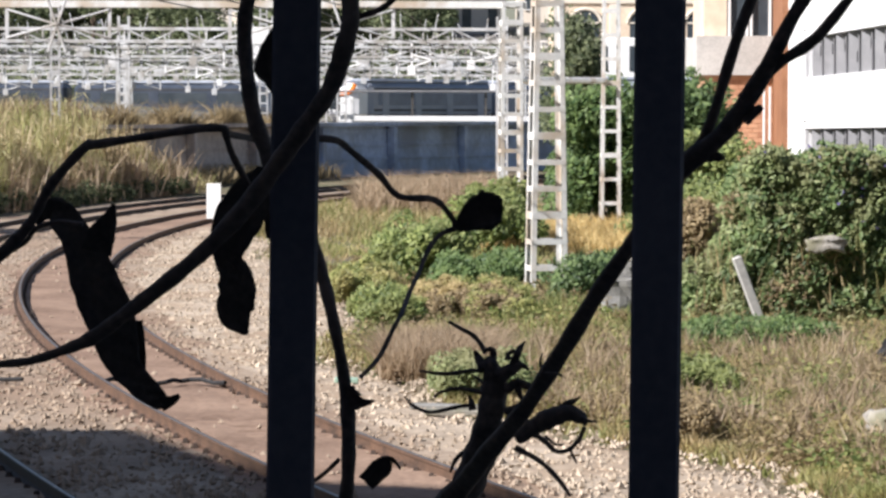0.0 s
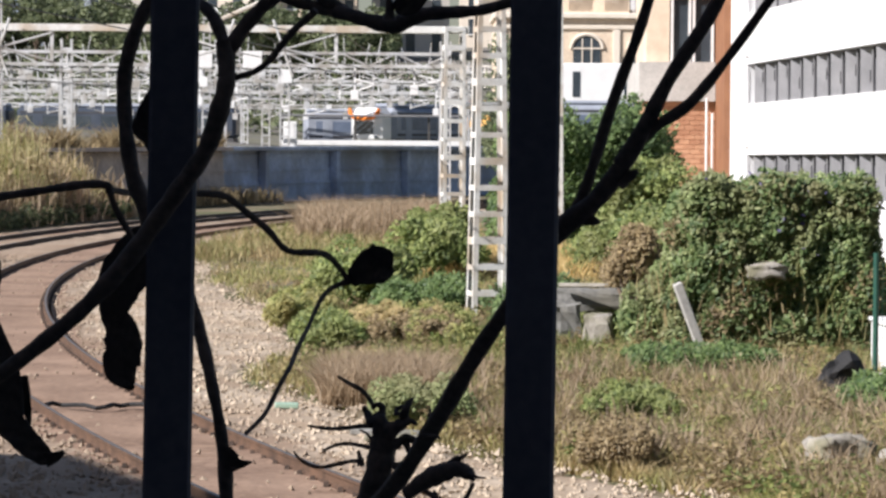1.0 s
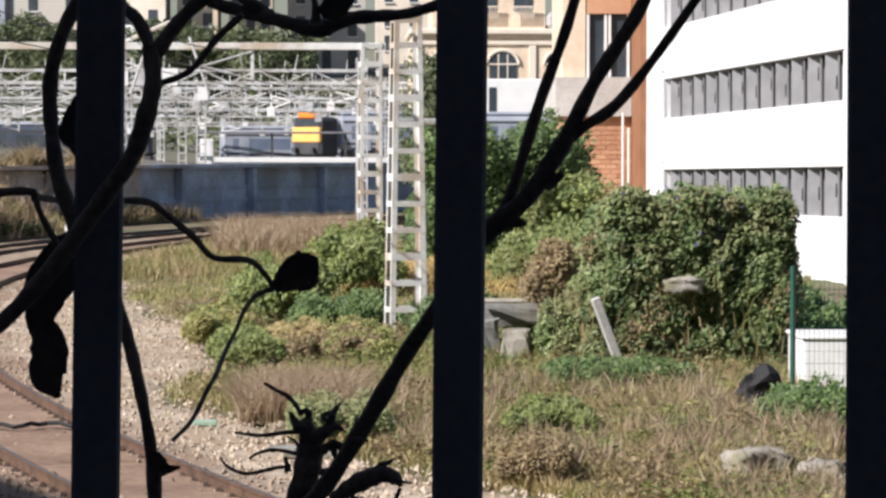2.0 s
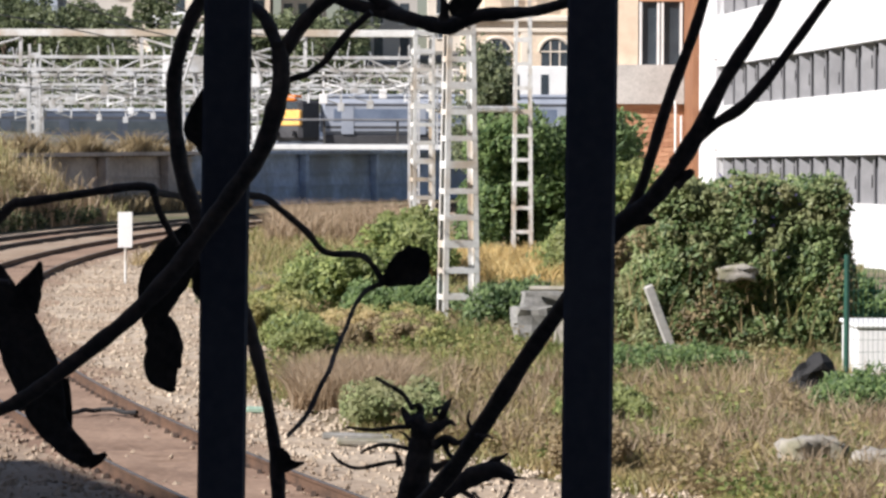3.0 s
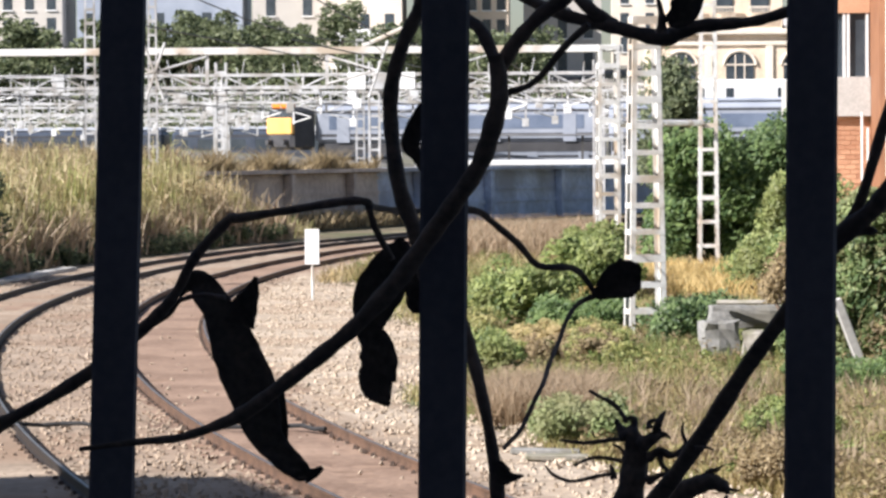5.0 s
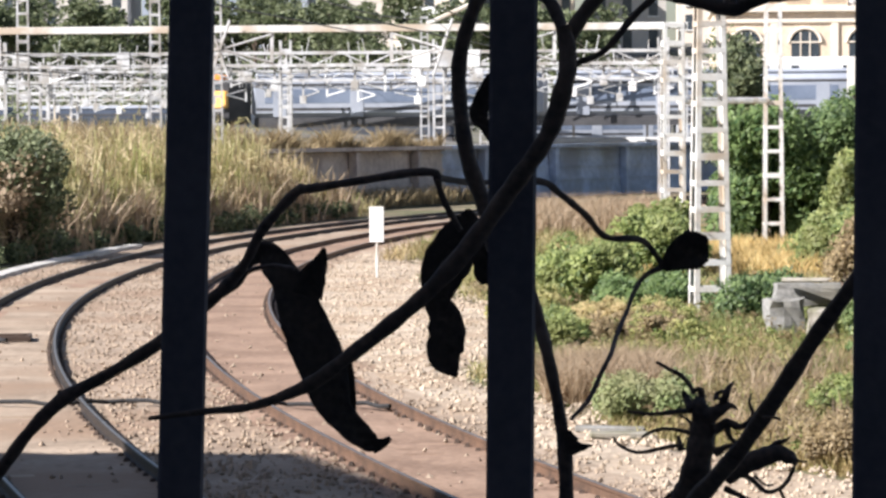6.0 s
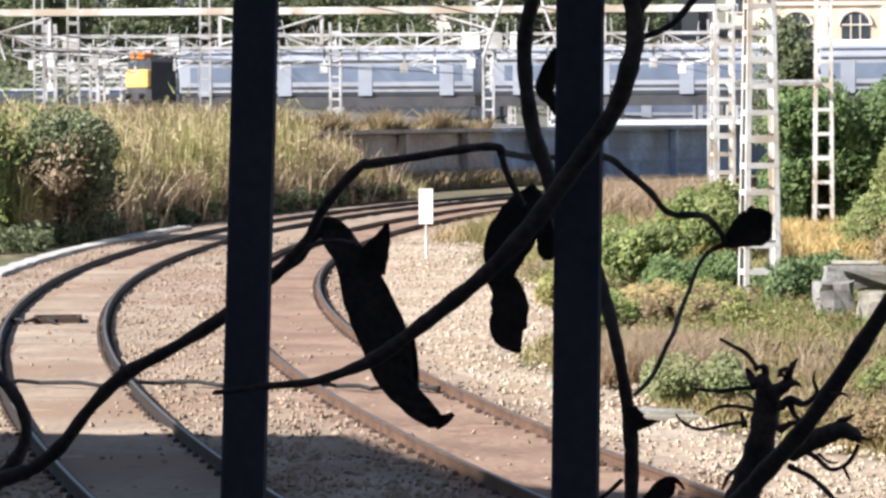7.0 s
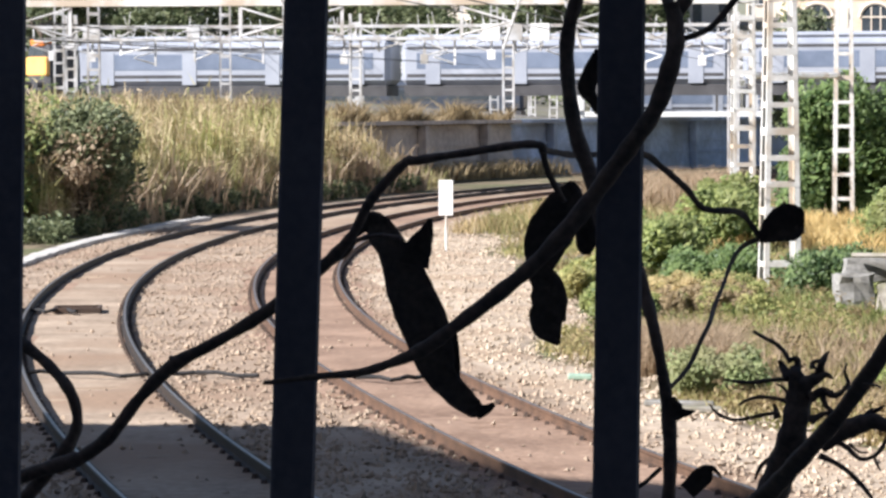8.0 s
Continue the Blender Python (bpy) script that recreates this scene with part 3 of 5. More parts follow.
def climbing_plant():
    p = thing("climbing_plant", 0, 0, 0, "leafless dry climbing vine twisted through the iron fence", "vine")
    def grow(name, d0, d1, pts):
        """One shoot: its depth at both ends, then points along it."""
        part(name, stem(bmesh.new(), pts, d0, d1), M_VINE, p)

    def shrivel(depth, curl, pts):
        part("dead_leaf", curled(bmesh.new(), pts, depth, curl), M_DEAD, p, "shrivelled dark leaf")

    grow("stem", 1.43, 1.43, [(-23.5, -14.2, 0.1), (-20.8, -13.8, 0.17), (-18.7, -13.5, 0.19), (-16.9, -12.9, 0.25), (-15.6, -12.3, 0.33), (-14.2, -11.3, 0.33), (-12.1, -9.7, 0.35), (-10.3, -8.2, 0.37), (-8.5, -6.3, 0.42), (-7, -4.3, 0.42), (-5.8, -2.7, 0.39), (-4.8, -1.2, 0.41), (-4.2, 0.5, 0.41), (-3.9, 1.9, 0.39), (-4.1, 3.4, 0.32)])
    grow("stem", 1.45, 1.5, [(-4, 2.6, 0.35), (-4.2, 3.3, 0.3), (-4.8, 4.6, 0.28), (-5.6, 5.4, 0.25), (-6.2, 6.5, 0.26), (-7.1, 8.3, 0.26)])
    grow("stem", 1.5, 1.5, [(-7.4, -6.7, 0.36), (-8, -4.4, 0.39), (-8.7, -2.4, 0.36), (-9.1, 0.2, 0.36), (-9.1, 2.2, 0.34), (-8.5, 4.3, 0.34), (-7.7, 6, 0.31), (-7.1, 8.1, 0.31)])
    grow("stem", 1.44, 1.44, [(-4, 1.6, 0.34), (-4, 2.6, 0.32), (-3.3, 3.9, 0.32), (-2.3, 5, 0.32), (-1.1, 5.9, 0.34), (0.1, 7.5, 0.34)])
    grow("twig", 1.44, 1.44, [(-3.9, 1.6, 0.15), (-3.7, 1.8, 0.15), (-2.8, 2.1, 0.13), (-2.1, 2.6, 0.15), (-1.1, 3.8, 0.15), (-0.1, 4.7, 0.17)])
    grow("stem", 1.48, 1.48, [(-5.2, 7.6, 0.23), (-2.9, 6.1, 0.25), (-1.5, 5.4, 0.27), (-0.2, 5, 0.3), (1, 4.7, 0.3), (2, 4.4, 0.32), (3.2, 4.2, 0.37), (4.4, 4.6, 0.32), (5.6, 4.7, 0.27), (7, 4.8, 0.24), (8.4, 5.2, 0.22), (10.2, 5.8, 0.19), (12.5, 7.1, 0.17)])
    grow("stem", 1.48, 1.48, [(-1.5, 7.5, 0.25), (-0.7, 6.2, 0.27), (0.1, 5.4, 0.27), (1, 4.8, 0.3)])
    grow("stem", 1.6, 1.6, [(-43.5, -22.8, 0.4), (-39.7, -21.3, 0.39), (-37.6, -20.6, 0.42), (-36.6, -20.2, 0.39), (-34.9, -18.9, 0.36), (-33.2, -16.8, 0.35), (-31.2, -15, 0.38), (-28.6, -13.6, 0.32), (-25.6, -11.8, 0.35), (-22.9, -9.7, 0.34), (-21.7, -8.6, 0.31), (-20.8, -7.5, 0.26), (-19.9, -5.9, 0.26), (-18.2, -4.1, 0.27), (-17.4, -3.9, 0.24), (-14.8, -3.5, 0.21), (-12.2, -3.1, 0.21), (-11, -3.1, 0.22), (-10.8, -3.5, 0.19)])
    grow("twig", 1.61, 1.88, [(-11, -3.3, 0.2), (-10.4, -3.5, 0.17), (-9.4, -3.7, 0.16), (-8.6, -3.7, 0.15), (-6.1, -3.7, 0.18), (-5.1, -4.4, 0.18), (-3.8, -5.6, 0.18), (-2.8, -6.8, 0.18), (-1, -7, 0.18), (-0.2, -7.8, 0.16), (0.3, -8.7, 0.16)])
    grow("twig", 1.61, 1.66, [(-10.9, -3.3, 0.18), (-10.8, -4.2, 0.17), (-10.6, -4.9, 0.17), (-10, -6.1, 0.16)])
    grow("tendril", 1.88, 1.7, [(0.3, -8.7, 0.17), (-0.7, -9.1, 0.14), (-1.3, -9.9, 0.12), (-1.7, -10.9, 0.12), (-2, -11.5, 0.12), (-2.3, -12.2, 0.14), (-2.5, -12.8, 0.12), (-2.9, -13.5, 0.13), (-3.6, -14.9, 0.12), (-4.5, -15.8, 0.12)])
    grow("stem", 1.62, 1.62, [(-41.1, -14.2, 0.34), (-39, -15.7, 0.33), (-37.8, -17, 0.33), (-37.5, -18.7, 0.33), (-38.2, -20.2, 0.39), (-39.1, -21.2, 0.4), (-40.9, -23.2, 0.4)])
    grow("twig", 1.62, 1.62, [(-23.2, -9.8, 0.23), (-21.6, -8.9, 0.14), (-21, -8.2, 0.13), (-19.8, -7.9, 0.13), (-18.5, -8, 0.11)])
    grow("stem", 1.48, 1.48, [(8.6, -5.9, 0.48), (9.3, -5.2, 0.48), (10.4, -4.3, 0.46), (11.9, -3, 0.41), (13.3, -0.8, 0.36), (14.6, 1.8, 0.31), (16.2, 4.4, 0.28), (17.3, 6.7, 0.26)])
    grow("stem", 1.49, 1.49, [(10.7, -4.1, 0.27), (11.4, -2.5, 0.24), (12.4, 0.8, 0.24), (13.4, 3.7, 0.24), (14.1, 6.1, 0.21)])
    grow("stem", 1.48, 1.48, [(12.6, -1.7, 0.29), (14, -0.2, 0.24), (15.5, 0.9, 0.24), (17.3, 3.2, 0.21), (19.3, 6.2, 0.19)])
    grow("stem", 1.48, 1.8, [(9.2, -6.2, 0.36), (7, -10, 0.39), (5.5, -13.1, 0.41), (3.7, -16.6, 0.44), (1.9, -19.4, 0.48), (0.9, -21.3, 0.59), (-1.2, -24.4, 0.67)])
    grow("stem", 1.82, 1.82, [(0.5, -23.3, 0.99), (1.1, -22, 0.92), (1.8, -20.1, 0.82), (2.2, -18.2, 0.76), (2.4, -16.9, 0.69), (2.2, -15.9, 0.46), (1.9, -15.5, 0.2)])
    grow("twig", 1.82, 1.82, [(1.8, -16, 0.33), (1.5, -15.5, 0.22), (1.3, -15.1, 0.09)])
    grow("twig", 1.82, 1.82, [(2, -15.9, 0.29), (2.3, -15.4, 0.22), (2.2, -15, 0.16), (1.8, -15, 0.08)])
    grow("twig", 1.82, 1.82, [(2.6, -16.4, 0.46), (3.4, -15.9, 0.33), (3.5, -15.4, 0.22), (3.7, -14.9, 0.18), (4, -14.5, 0.03)])
    grow("twig", 1.82, 1.82, [(3.1, -16.1, 0.26), (3.8, -15.8, 0.18), (4.2, -16, 0.04)])
    grow("twig", 1.82, 1.82, [(3.1, -15.5, 0.2), (3.1, -15.2, 0.14), (3.5, -15, 0.08)])
    grow("twig", 1.82, 1.82, [(3, -17.1, 0.26), (3.6, -16.7, 0.24), (4.3, -16.9, 0.17), (4.8, -16.5, 0.13), (5, -16.2, 0.12), (4.8, -15.6, 0.09), (4.9, -15.1, 0.04)])
    grow("twig", 1.82, 1.82, [(3.6, -16.9, 0.2), (3.8, -17.5, 0.14), (4.3, -17.9, 0.13)])
    grow("twig", 1.82, 1.82, [(3, -18.3, 0.26), (3.6, -18, 0.16), (4, -17.9, 0.12)])
    grow("twig", 1.82, 1.82, [(3.6, -19.7, 0.33), (4.4, -19.1, 0.49), (5.4, -18.5, 0.52), (6.3, -18.2, 0.46), (7, -18.5, 0.32), (7.2, -18.8, 0.09)])
    grow("tendril", 1.82, 1.82, [(5.7, -18.1, 0.2), (6.2, -17.7, 0.16), (6.5, -17.6, 0.14), (6.9, -17.3, 0.05)])
    grow("tendril", 1.82, 1.82, [(6.9, -18.4, 0.16), (7.4, -18.6, 0.08), (7.8, -18.6, 0.05)])
    grow("tendril", 1.84, 1.84, [(4.3, -19.5, 0.17), (5, -19.9, 0.15), (5.7, -20.5, 0.12), (6.4, -20.3, 0.12), (6.9, -19.8, 0.12), (7.2, -19.1, 0.12)])
    grow("tendril", 1.84, 1.84, [(6.4, -20.2, 0.09), (6.6, -20.7, 0.09), (6.8, -21.1, 0.04)])
    grow("tendril", 1.83, 1.83, [(5.1, -19.6, 0.08), (5.6, -20, 0.07), (6.1, -20, 0.04)])
    grow("tendril", 1.82, 1.82, [(3.5, -20.2, 0.17), (4.7, -20.8, 0.14), (5.8, -21.8, 0.13), (6.4, -22.6, 0.1)])
    grow("tendril", 1.82, 1.82, [(1.9, -15.2, 0.14), (1.6, -14.7, 0.13), (1.1, -14.2, 0.12), (0.5, -13.9, 0.11), (-0.1, -13.6, 0.08)])
    grow("tendril", 1.82, 1.82, [(1.8, -16.1, 0.14), (1.1, -16.2, 0.13), (-0.2, -16.4, 0.11), (-1.7, -16.3, 0.08)])
    grow("tendril", 1.82, 1.82, [(1.8, -16.9, 0.12), (1.5, -16.6, 0.08), (1.1, -16.4, 0.04)])
    grow("tendril", 1.82, 1.82, [(1.7, -17.3, 0.13), (0.9, -17.2, 0.11), (0.1, -17.2, 0.1), (-0.5, -17.4, 0.09), (-0.9, -17.7, 0.07)])
    grow("tendril", 1.82, 1.82, [(1.3, -18, 0.13), (0.7, -18.1, 0.11), (-0.1, -18.3, 0.11), (-1.2, -18.5, 0.1), (-2.1, -18.2, 0.09), (-2.5, -17.7, 0.05)])
    grow("tendril", 1.82, 1.82, [(1.2, -20.2, 0.17), (0.5, -20.8, 0.13), (0.2, -21.2, 0.11), (-0, -21.7, 0.07)])
    grow("tendril", 1.82, 1.82, [(1.2, -18.3, 0.2), (1.1, -17.8, 0.13), (1, -17.5, 0.07)])
    grow("tendril", 1.52, 1.52, [(4.5, -13.8, 0.09), (5, -13.8, 0.07), (5.3, -13.9, 0.04)])
    grow("stem", 1.5, 1.5, [(-6.4, -6.5, 0.23), (-5.6, -9.3, 0.31), (-5.1, -11.1, 0.28), (-4.6, -13.6, 0.28), (-4.3, -16.1, 0.33), (-4.3, -18.7, 0.33), (-4.6, -21.3, 0.33)])
    grow("tendril", 1.5, 1.5, [(-6.3, -19.2, 0.1), (-5.5, -18.7, 0.1), (-4.7, -17.9, 0.1)])
    grow("thorn", 1.46, 1.46, [(3, 4.3, 0.27), (3, 5, 0.17), (2.8, 5.9, 0.06)])
    grow("thorn", 1.6, 1.6, [(-31.2, -15.1, 0.29), (-31.3, -14.7, 0.21), (-31.4, -14.5, 0.07)])
    grow("thorn", 1.48, 1.48, [(11.1, -4, 0.29), (11.7, -4.1, 0.19), (11.8, -4.2, 0.07)])
    grow("thorn", 1.48, 1.48, [(12.7, -2.6, 0.19), (13.2, -2.1, 0.21), (13.4, -2, 0.07)])
    shrivel(1.66, 0.35, [(-21.6, -8.2, 0.12), (-21.1, -7.5, 0.5), (-20.3, -7.6, 0.77), (-19.3, -8.9, 0.85), (-18.6, -10.5, 1.18), (-18, -11.9, 1.29), (-17.4, -13.4, 1.26), (-17, -14.7, 1.05), (-16.5, -15.7, 0.76), (-15.5, -16.6, 0.64), (-14.8, -17.1, 0.49), (-14.3, -17.2, 0.23)])
    shrivel(1.66, 0.3, [(-14.8, -17.3, 0.38), (-14.2, -17.1, 0.26), (-13.8, -16.8, 0.12)])
    shrivel(1.64, 0.25, [(-18, -9.5, 0.81), (-17.7, -8.5, 0.67), (-17.3, -7.7, 0.38), (-17.1, -7, 0.09)])
    shrivel(1.68, 0.3, [(-16.3, -13.2, 0.3), (-16.1, -14.6, 0.27), (-15.9, -15.8, 0.09)])
    shrivel(1.7, 0.5, [(-9.8, -5.1, 0.12), (-9.9, -5.8, 0.76), (-10.5, -7.1, 1.23), (-11.2, -8.4, 1.15), (-11.5, -9.6, 0.8), (-11.6, -10.4, 0.53)])
    shrivel(1.7, 0.35, [(-11.6, -9.9, 0.59), (-11.1, -10.8, 0.91), (-11, -11.8, 0.97), (-11.1, -12.8, 0.88), (-10.6, -13.6, 0.32), (-10.4, -13.7, 0.06)])
    shrivel(1.72, 0.5, [(-9.5, -6.6, 0.68), (-9.1, -7.6, 0.62), (-9.1, -8.6, 0.53), (-9.1, -9.1, 0.21)])
    shrivel(1.88, 0.7, [(0.3, -8.8, 0.19), (0.9, -8.3, 0.72), (1.7, -7.8, 1.07), (2.4, -7.7, 0.94), (2.8, -7.7, 0.63)])
    shrivel(1.88, 0.4, [(1.4, -7.7, 0.63), (1.6, -7.1, 0.41), (1.7, -6.6, 0.08)])
    shrivel(1.48, 0.5, [(-7.6, 1.5, 0.1), (-7.8, 0.7, 0.36), (-8.1, -0.3, 0.43), (-7.8, -0.9, 0.25), (-7.6, -1.5, 0.1)])
    shrivel(1.46, 0.3, [(3.2, 4.8, 0.24), (3.8, 5.1, 0.61), (4.3, 6, 0.56), (4.9, 6.8, 0.1)])
    shrivel(1.5, 0.5, [(-4.2, -14.6, 0.15), (-4, -15.2, 0.43), (-3.6, -15.3, 0.2), (-3.1, -15.2, 0.05)])
    shrivel(1.5, 0.5, [(-3.5, -18.9, 0.43), (-2.7, -18.1, 0.46), (-2.3, -17.8, 0.13), (-1.9, -18.2, 0.05)])


climbing_plant()


# ---- catenary masts and gantries ----
def mast(x, y, base, top, w0, w1, step, turn, label, deep=0.75, leg=0.1, mat=None):
    """A battened lattice mast: four angle legs leaning in, flat battens on every side."""
    mat = mat or M_GALV
    t = thing("catenary_mast", x, y, base, label, "mast", "catenary masts", turn)
    h = top - base
    for sx in (-1, 1):
        for sy in (-1, 1):
            bm = bmesh.new()
            for ax, ay in ((leg, 0.012), (0.012, leg)):
                lo = [bm.verts.new((sx * (w0 / 2 - px * ax), sy * (w0 * deep / 2 - py * ay), 0)) for px, py in ((0, 0), (1, 0), (1, 1), (0, 1))]
                hi = [bm.verts.new((sx * (w1 / 2 - px * ax), sy * (w1 * deep / 2 - py * ay), h)) for px, py in ((0, 0), (1, 0), (1, 1), (0, 1))]
                for i in range(4):
                    j = (i + 1) % 4
                    bm.faces.new((lo[i], lo[j], hi[j], hi[i]))
                bm.faces.new(hi)
            bmesh.ops.recalc_face_normals(bm, faces=bm.faces)
            part("leg", bm, mat, t)
    me = bpy.data.meshes.new("batten")
    bm = slab(-0.5, 0.5, -0.5, 0.5, -0.5, 0.5)
    bm.to_mesh(me); bm.free(); me.materials.append(mat)
    n = int(h / step)
    for i in range(n + 1):
        z = 0.12 + i * (h - 0.2) / n
        w = w0 + (w1 - w0) * z / h
        hh = 0.11 if i % 3 else 0.15
        for s in (-1, 1):
            place("batten", me, t, "", Matrix.LocRotScale((0, s * w * deep / 2, z), None, (w - 0.01, 0.014, hh)))
            place("batten", me, t, "", Matrix.LocRotScale((s * w / 2, 0, z), None, (0.014, w * deep - 0.01, hh)))
    return t


mast(1.26, 68.6, -0.15, 6.5, 0.78, 0.56, 0.52, 12, "tall pale galvanised lattice mast standing in dry grass", 0.8)
mast(0.72, 95.0, -0.15, 6.75, 0.66, 0.6, 0.5, 10, "galvanised lattice mast carrying the portal beam", 0.8)
mast(3.98, 107.0, -0.15, 9.2, 0.66, 0.5, 0.72, 6, "slender pale lattice mast beside green bushes", 0.6, 0.09)
for x, y, w in ((-19.2, 150, 0.5), (-22.3, 152, 0.6), (-27.8, 149, 0.66), (-14.2, 215, 0.6), (-33.5, 170, 0.6)):
    mast(x, y, 2.6 if y > 160 else 0.2, 11.0, w, w * 0.8, 0.62, 8, "pale lattice catenary mast behind the cane", 0.7, 0.09, M_GALV_FAR)


def truss(x0, x1, y, z0, z1, legs, base, step=1.3, hang=True, seed=0):
    """A portal over the yard: two chords, zigzag web, legs, droppers with insulators and small boards."""
    r = random.Random(seed)
    t = thing("catenary_gantry", 0, 0, 0, "pale steel catenary portal spanning the railway yard", "gantry", "catenary gantries")
    d = 0.35
    for z in (z0, z1):
        for yy in (y - d, y + d):
            part("chord", slab(x0, x1, yy - 0.06, yy + 0.06, z - 0.08, z + 0.08), M_GALV_FAR, t)
    n = int((x1 - x0) / step)
    for i in range(n):
        p, q = x0 + (x1 - x0) * i / n, x0 + (x1 - x0) * (i + 1) / n
        za, zb = (z0, z1) if i % 2 else (z1, z0)
        part("brace", tube(bmesh.new(), (p, y - d, za), (q, y - d, zb), 0.05, sides=5), M_GALV_FAR, t)
        if i % 3 == 0:
            part("upright", tube(bmesh.new(), (p, y - d, z0), (p, y - d, z1), 0.05, sides=5), M_GALV_FAR, t)
    for x in legs:
        bm = bmesh.new()
        for sx in (-0.28, 0.28):
            for sy in (-0.25, 0.25):
                box(bm, x + sx - 0.05, x + sx + 0.05, y + sy - 0.05, y + sy + 0.05, base - 0.2, z1 + 0.7)
        z = base + 0.3
        while z < z1 + 0.6:
            for sy in (-0.26, 0.26):
                box(bm, x - 0.3, x + 0.3, y + sy - 0.012, y + sy + 0.012, z, z + 0.11)
            z += 0.62
        part("leg", bm, M_GALV_FAR, t)
    if hang:
        x = x0 + 1
        while x < x1 - 1:
            bm = bmesh.new()
            low = z0 - r.uniform(0.7, 1.5)
            box(bm, x - 0.06, x + 0.06, y - 0.06, y + 0.06, low, z0)
            side = r.choice((-1, 1))
            tube(bm, (x, y, low + 0.1), (x + side * r.uniform(0.9, 1.7), y - 0.4, low + 0.45), 0.045, sides=6)
            tube(bm, (x, y, low + 0.8), (x + side * 1.1, y - 0.4, low + 0.5), 0.035, sides=6)
            if r.random() < 0.5:
                box(bm, x - 0.22, x + 0.22, y - 0.15, y - 0.08, low - 0.35, low + 0.2, 0.02)
            if r.random() < 0.22:
                w = r.uniform(0.3, 0.6)
                box(bm, x - w, x + w, y - 0.45, y - 0.4, z0 - 0.15, z1 + 0.1, 0.02)
            for k in range(2):
                q = x + r.uniform(-0.8, 0.8)
                rod = tube(bmesh.new(), (q, y - 0.3, z0 - r.uniform(0.2, 0.6)), (q + r.uniform(-0.5, 0.5), y - 0.3, z1 + r.uniform(0.1, 0.9)), 0.03, sides=5)
                part("rod", rod, M_GALV_FAR, t)
            part("dropper", bm, M_GALV_FAR if r.random() < 0.7 else M_WHITE, t)
            x += r.uniform(1.3, 2.6)
    return t


def portal_beam():
    t = thing("portal_beam", 0, 0, 0, "long pale steel box beam across the tracks on lattice masts", "beam")
    part("beam", slab(-30, 1.15, 94.85, 95.1, 6.55, 6.75, 0.01), M_GALV, t)
    for k, x in enumerate((-27, -22.6, -18.4, -13.5, -10.6, -7.2, -2.6)):
        bm = bmesh.new()
        box(bm, x - 0.05, x + 0.05, 94.9, 95.0, 5.6, 6.56)
        s = 1 if k % 2 else -1
        tube(bm, (x, 94.9, 5.7), (x + s * 1.5, 94.6, 6.1), 0.035, sides=6)
        tube(bm, (x, 94.9, 6.5), (x + s * 1.5, 94.6, 6.05), 0.03, sides=6)
        tube(bm, (x + s * 1.2, 94.6, 5.3), (x + s * 1.75, 94.6, 6.9), 0.04, sides=6)
        part("cantilever", bm, M_GALV_FAR, t)
    for x in (-24.3, -6.2):
        part("strut", tube(bmesh.new(), (x, 94.9, 6.75), (x + 2.6, 94.9, 7.9), 0.06, sides=6), M_GALV, t)


portal_beam()
tagged(part("tie_beam", tube(bmesh.new(), (0.9, 95.5, 4.54), (3.8, 107, 4.63), 0.1, sides=6), M_GALV), "pale steel tie beam between two lattice masts", "beam")
truss(-38, 1.2, 186, 7.35, 8.05, (-36, -20, -11.5, 0.9), -0.2, 1.5, seed=1)
truss(-44, 3.2, 222, 7.05, 7.7, (-40, -24, -9.5, 2.9), 1.8, 1.5, seed=2)
truss(-50, 3.0, 258, 6.75, 7.3, (-46, -28, -12.5, 2.6), 1.8, 1.7, seed=3)
truss(-55, 4.5, 292, 6.5, 7.0, (-50, -31, -16, 4.2), 1.8, 1.9, seed=4)
truss(-60, 12.0, 322, 5.9, 6.2, (-55, -35, -18, 11.5), 1.8, 2.0, seed=5)
truss(-62, 8.0, 350, 10.0, 10.6, (-58, -38, -20, 7.6), 2.0, 2.2, seed=6)


def overhead_wires():
    """Catenary and contact wires that run over each yard track."""
    for x0, x1, y0, y1, z in ((-26, -3, 105, 330, 6.2), (-24, 0, 105, 330, 6.0), (-30, -9, 110, 330, 6.4), (-34, -17, 120, 330, 6.6), (-8, 6, 60, 300, 6.1), (-5.2, 10, 60, 300, 5.8)):
        t = thing("overhead_line", 0, 0, 0, "thin dark overhead contact line above the yard tracks", "wire", "overhead lines")
        S = [k / 40 for k in range(41)]
        part("contact_wire", cable([(x0 + (x1 - x0) * s, y0 + (y1 - y0) * s, z) for s in S], 0.016), M_WIRE, t)
        part("catenary_wire", cable([(x0 + (x1 - x0) * s, y0 + (y1 - y0) * s, z + 0.5 + 0.5 * (2 * ((s * 6) % 1) - 1) ** 2) for s in S], 0.016), M_WIRE, t)


overhead_wires()


# ---- lineside things ----
def marker_board():
    t = thing("marker_board", -7.18, 89, -0.06, "white rectangular marker board on a thin post by the rails", "sign")
    part("post", tube(bmesh.new(), (0, 0.02, -0.2), (0, 0.02, 1.0), 0.03), M_GALV, t)
    part("board", slab(-0.19, 0.19, -0.03, 0.005, 0.86, 1.8, 0.008), M_WHITE, t, "plain white board")
    part("bracket", slab(-0.15, 0.15, 0.006, 0.03, 1.2, 1.26), M_GALV, t)


marker_board()


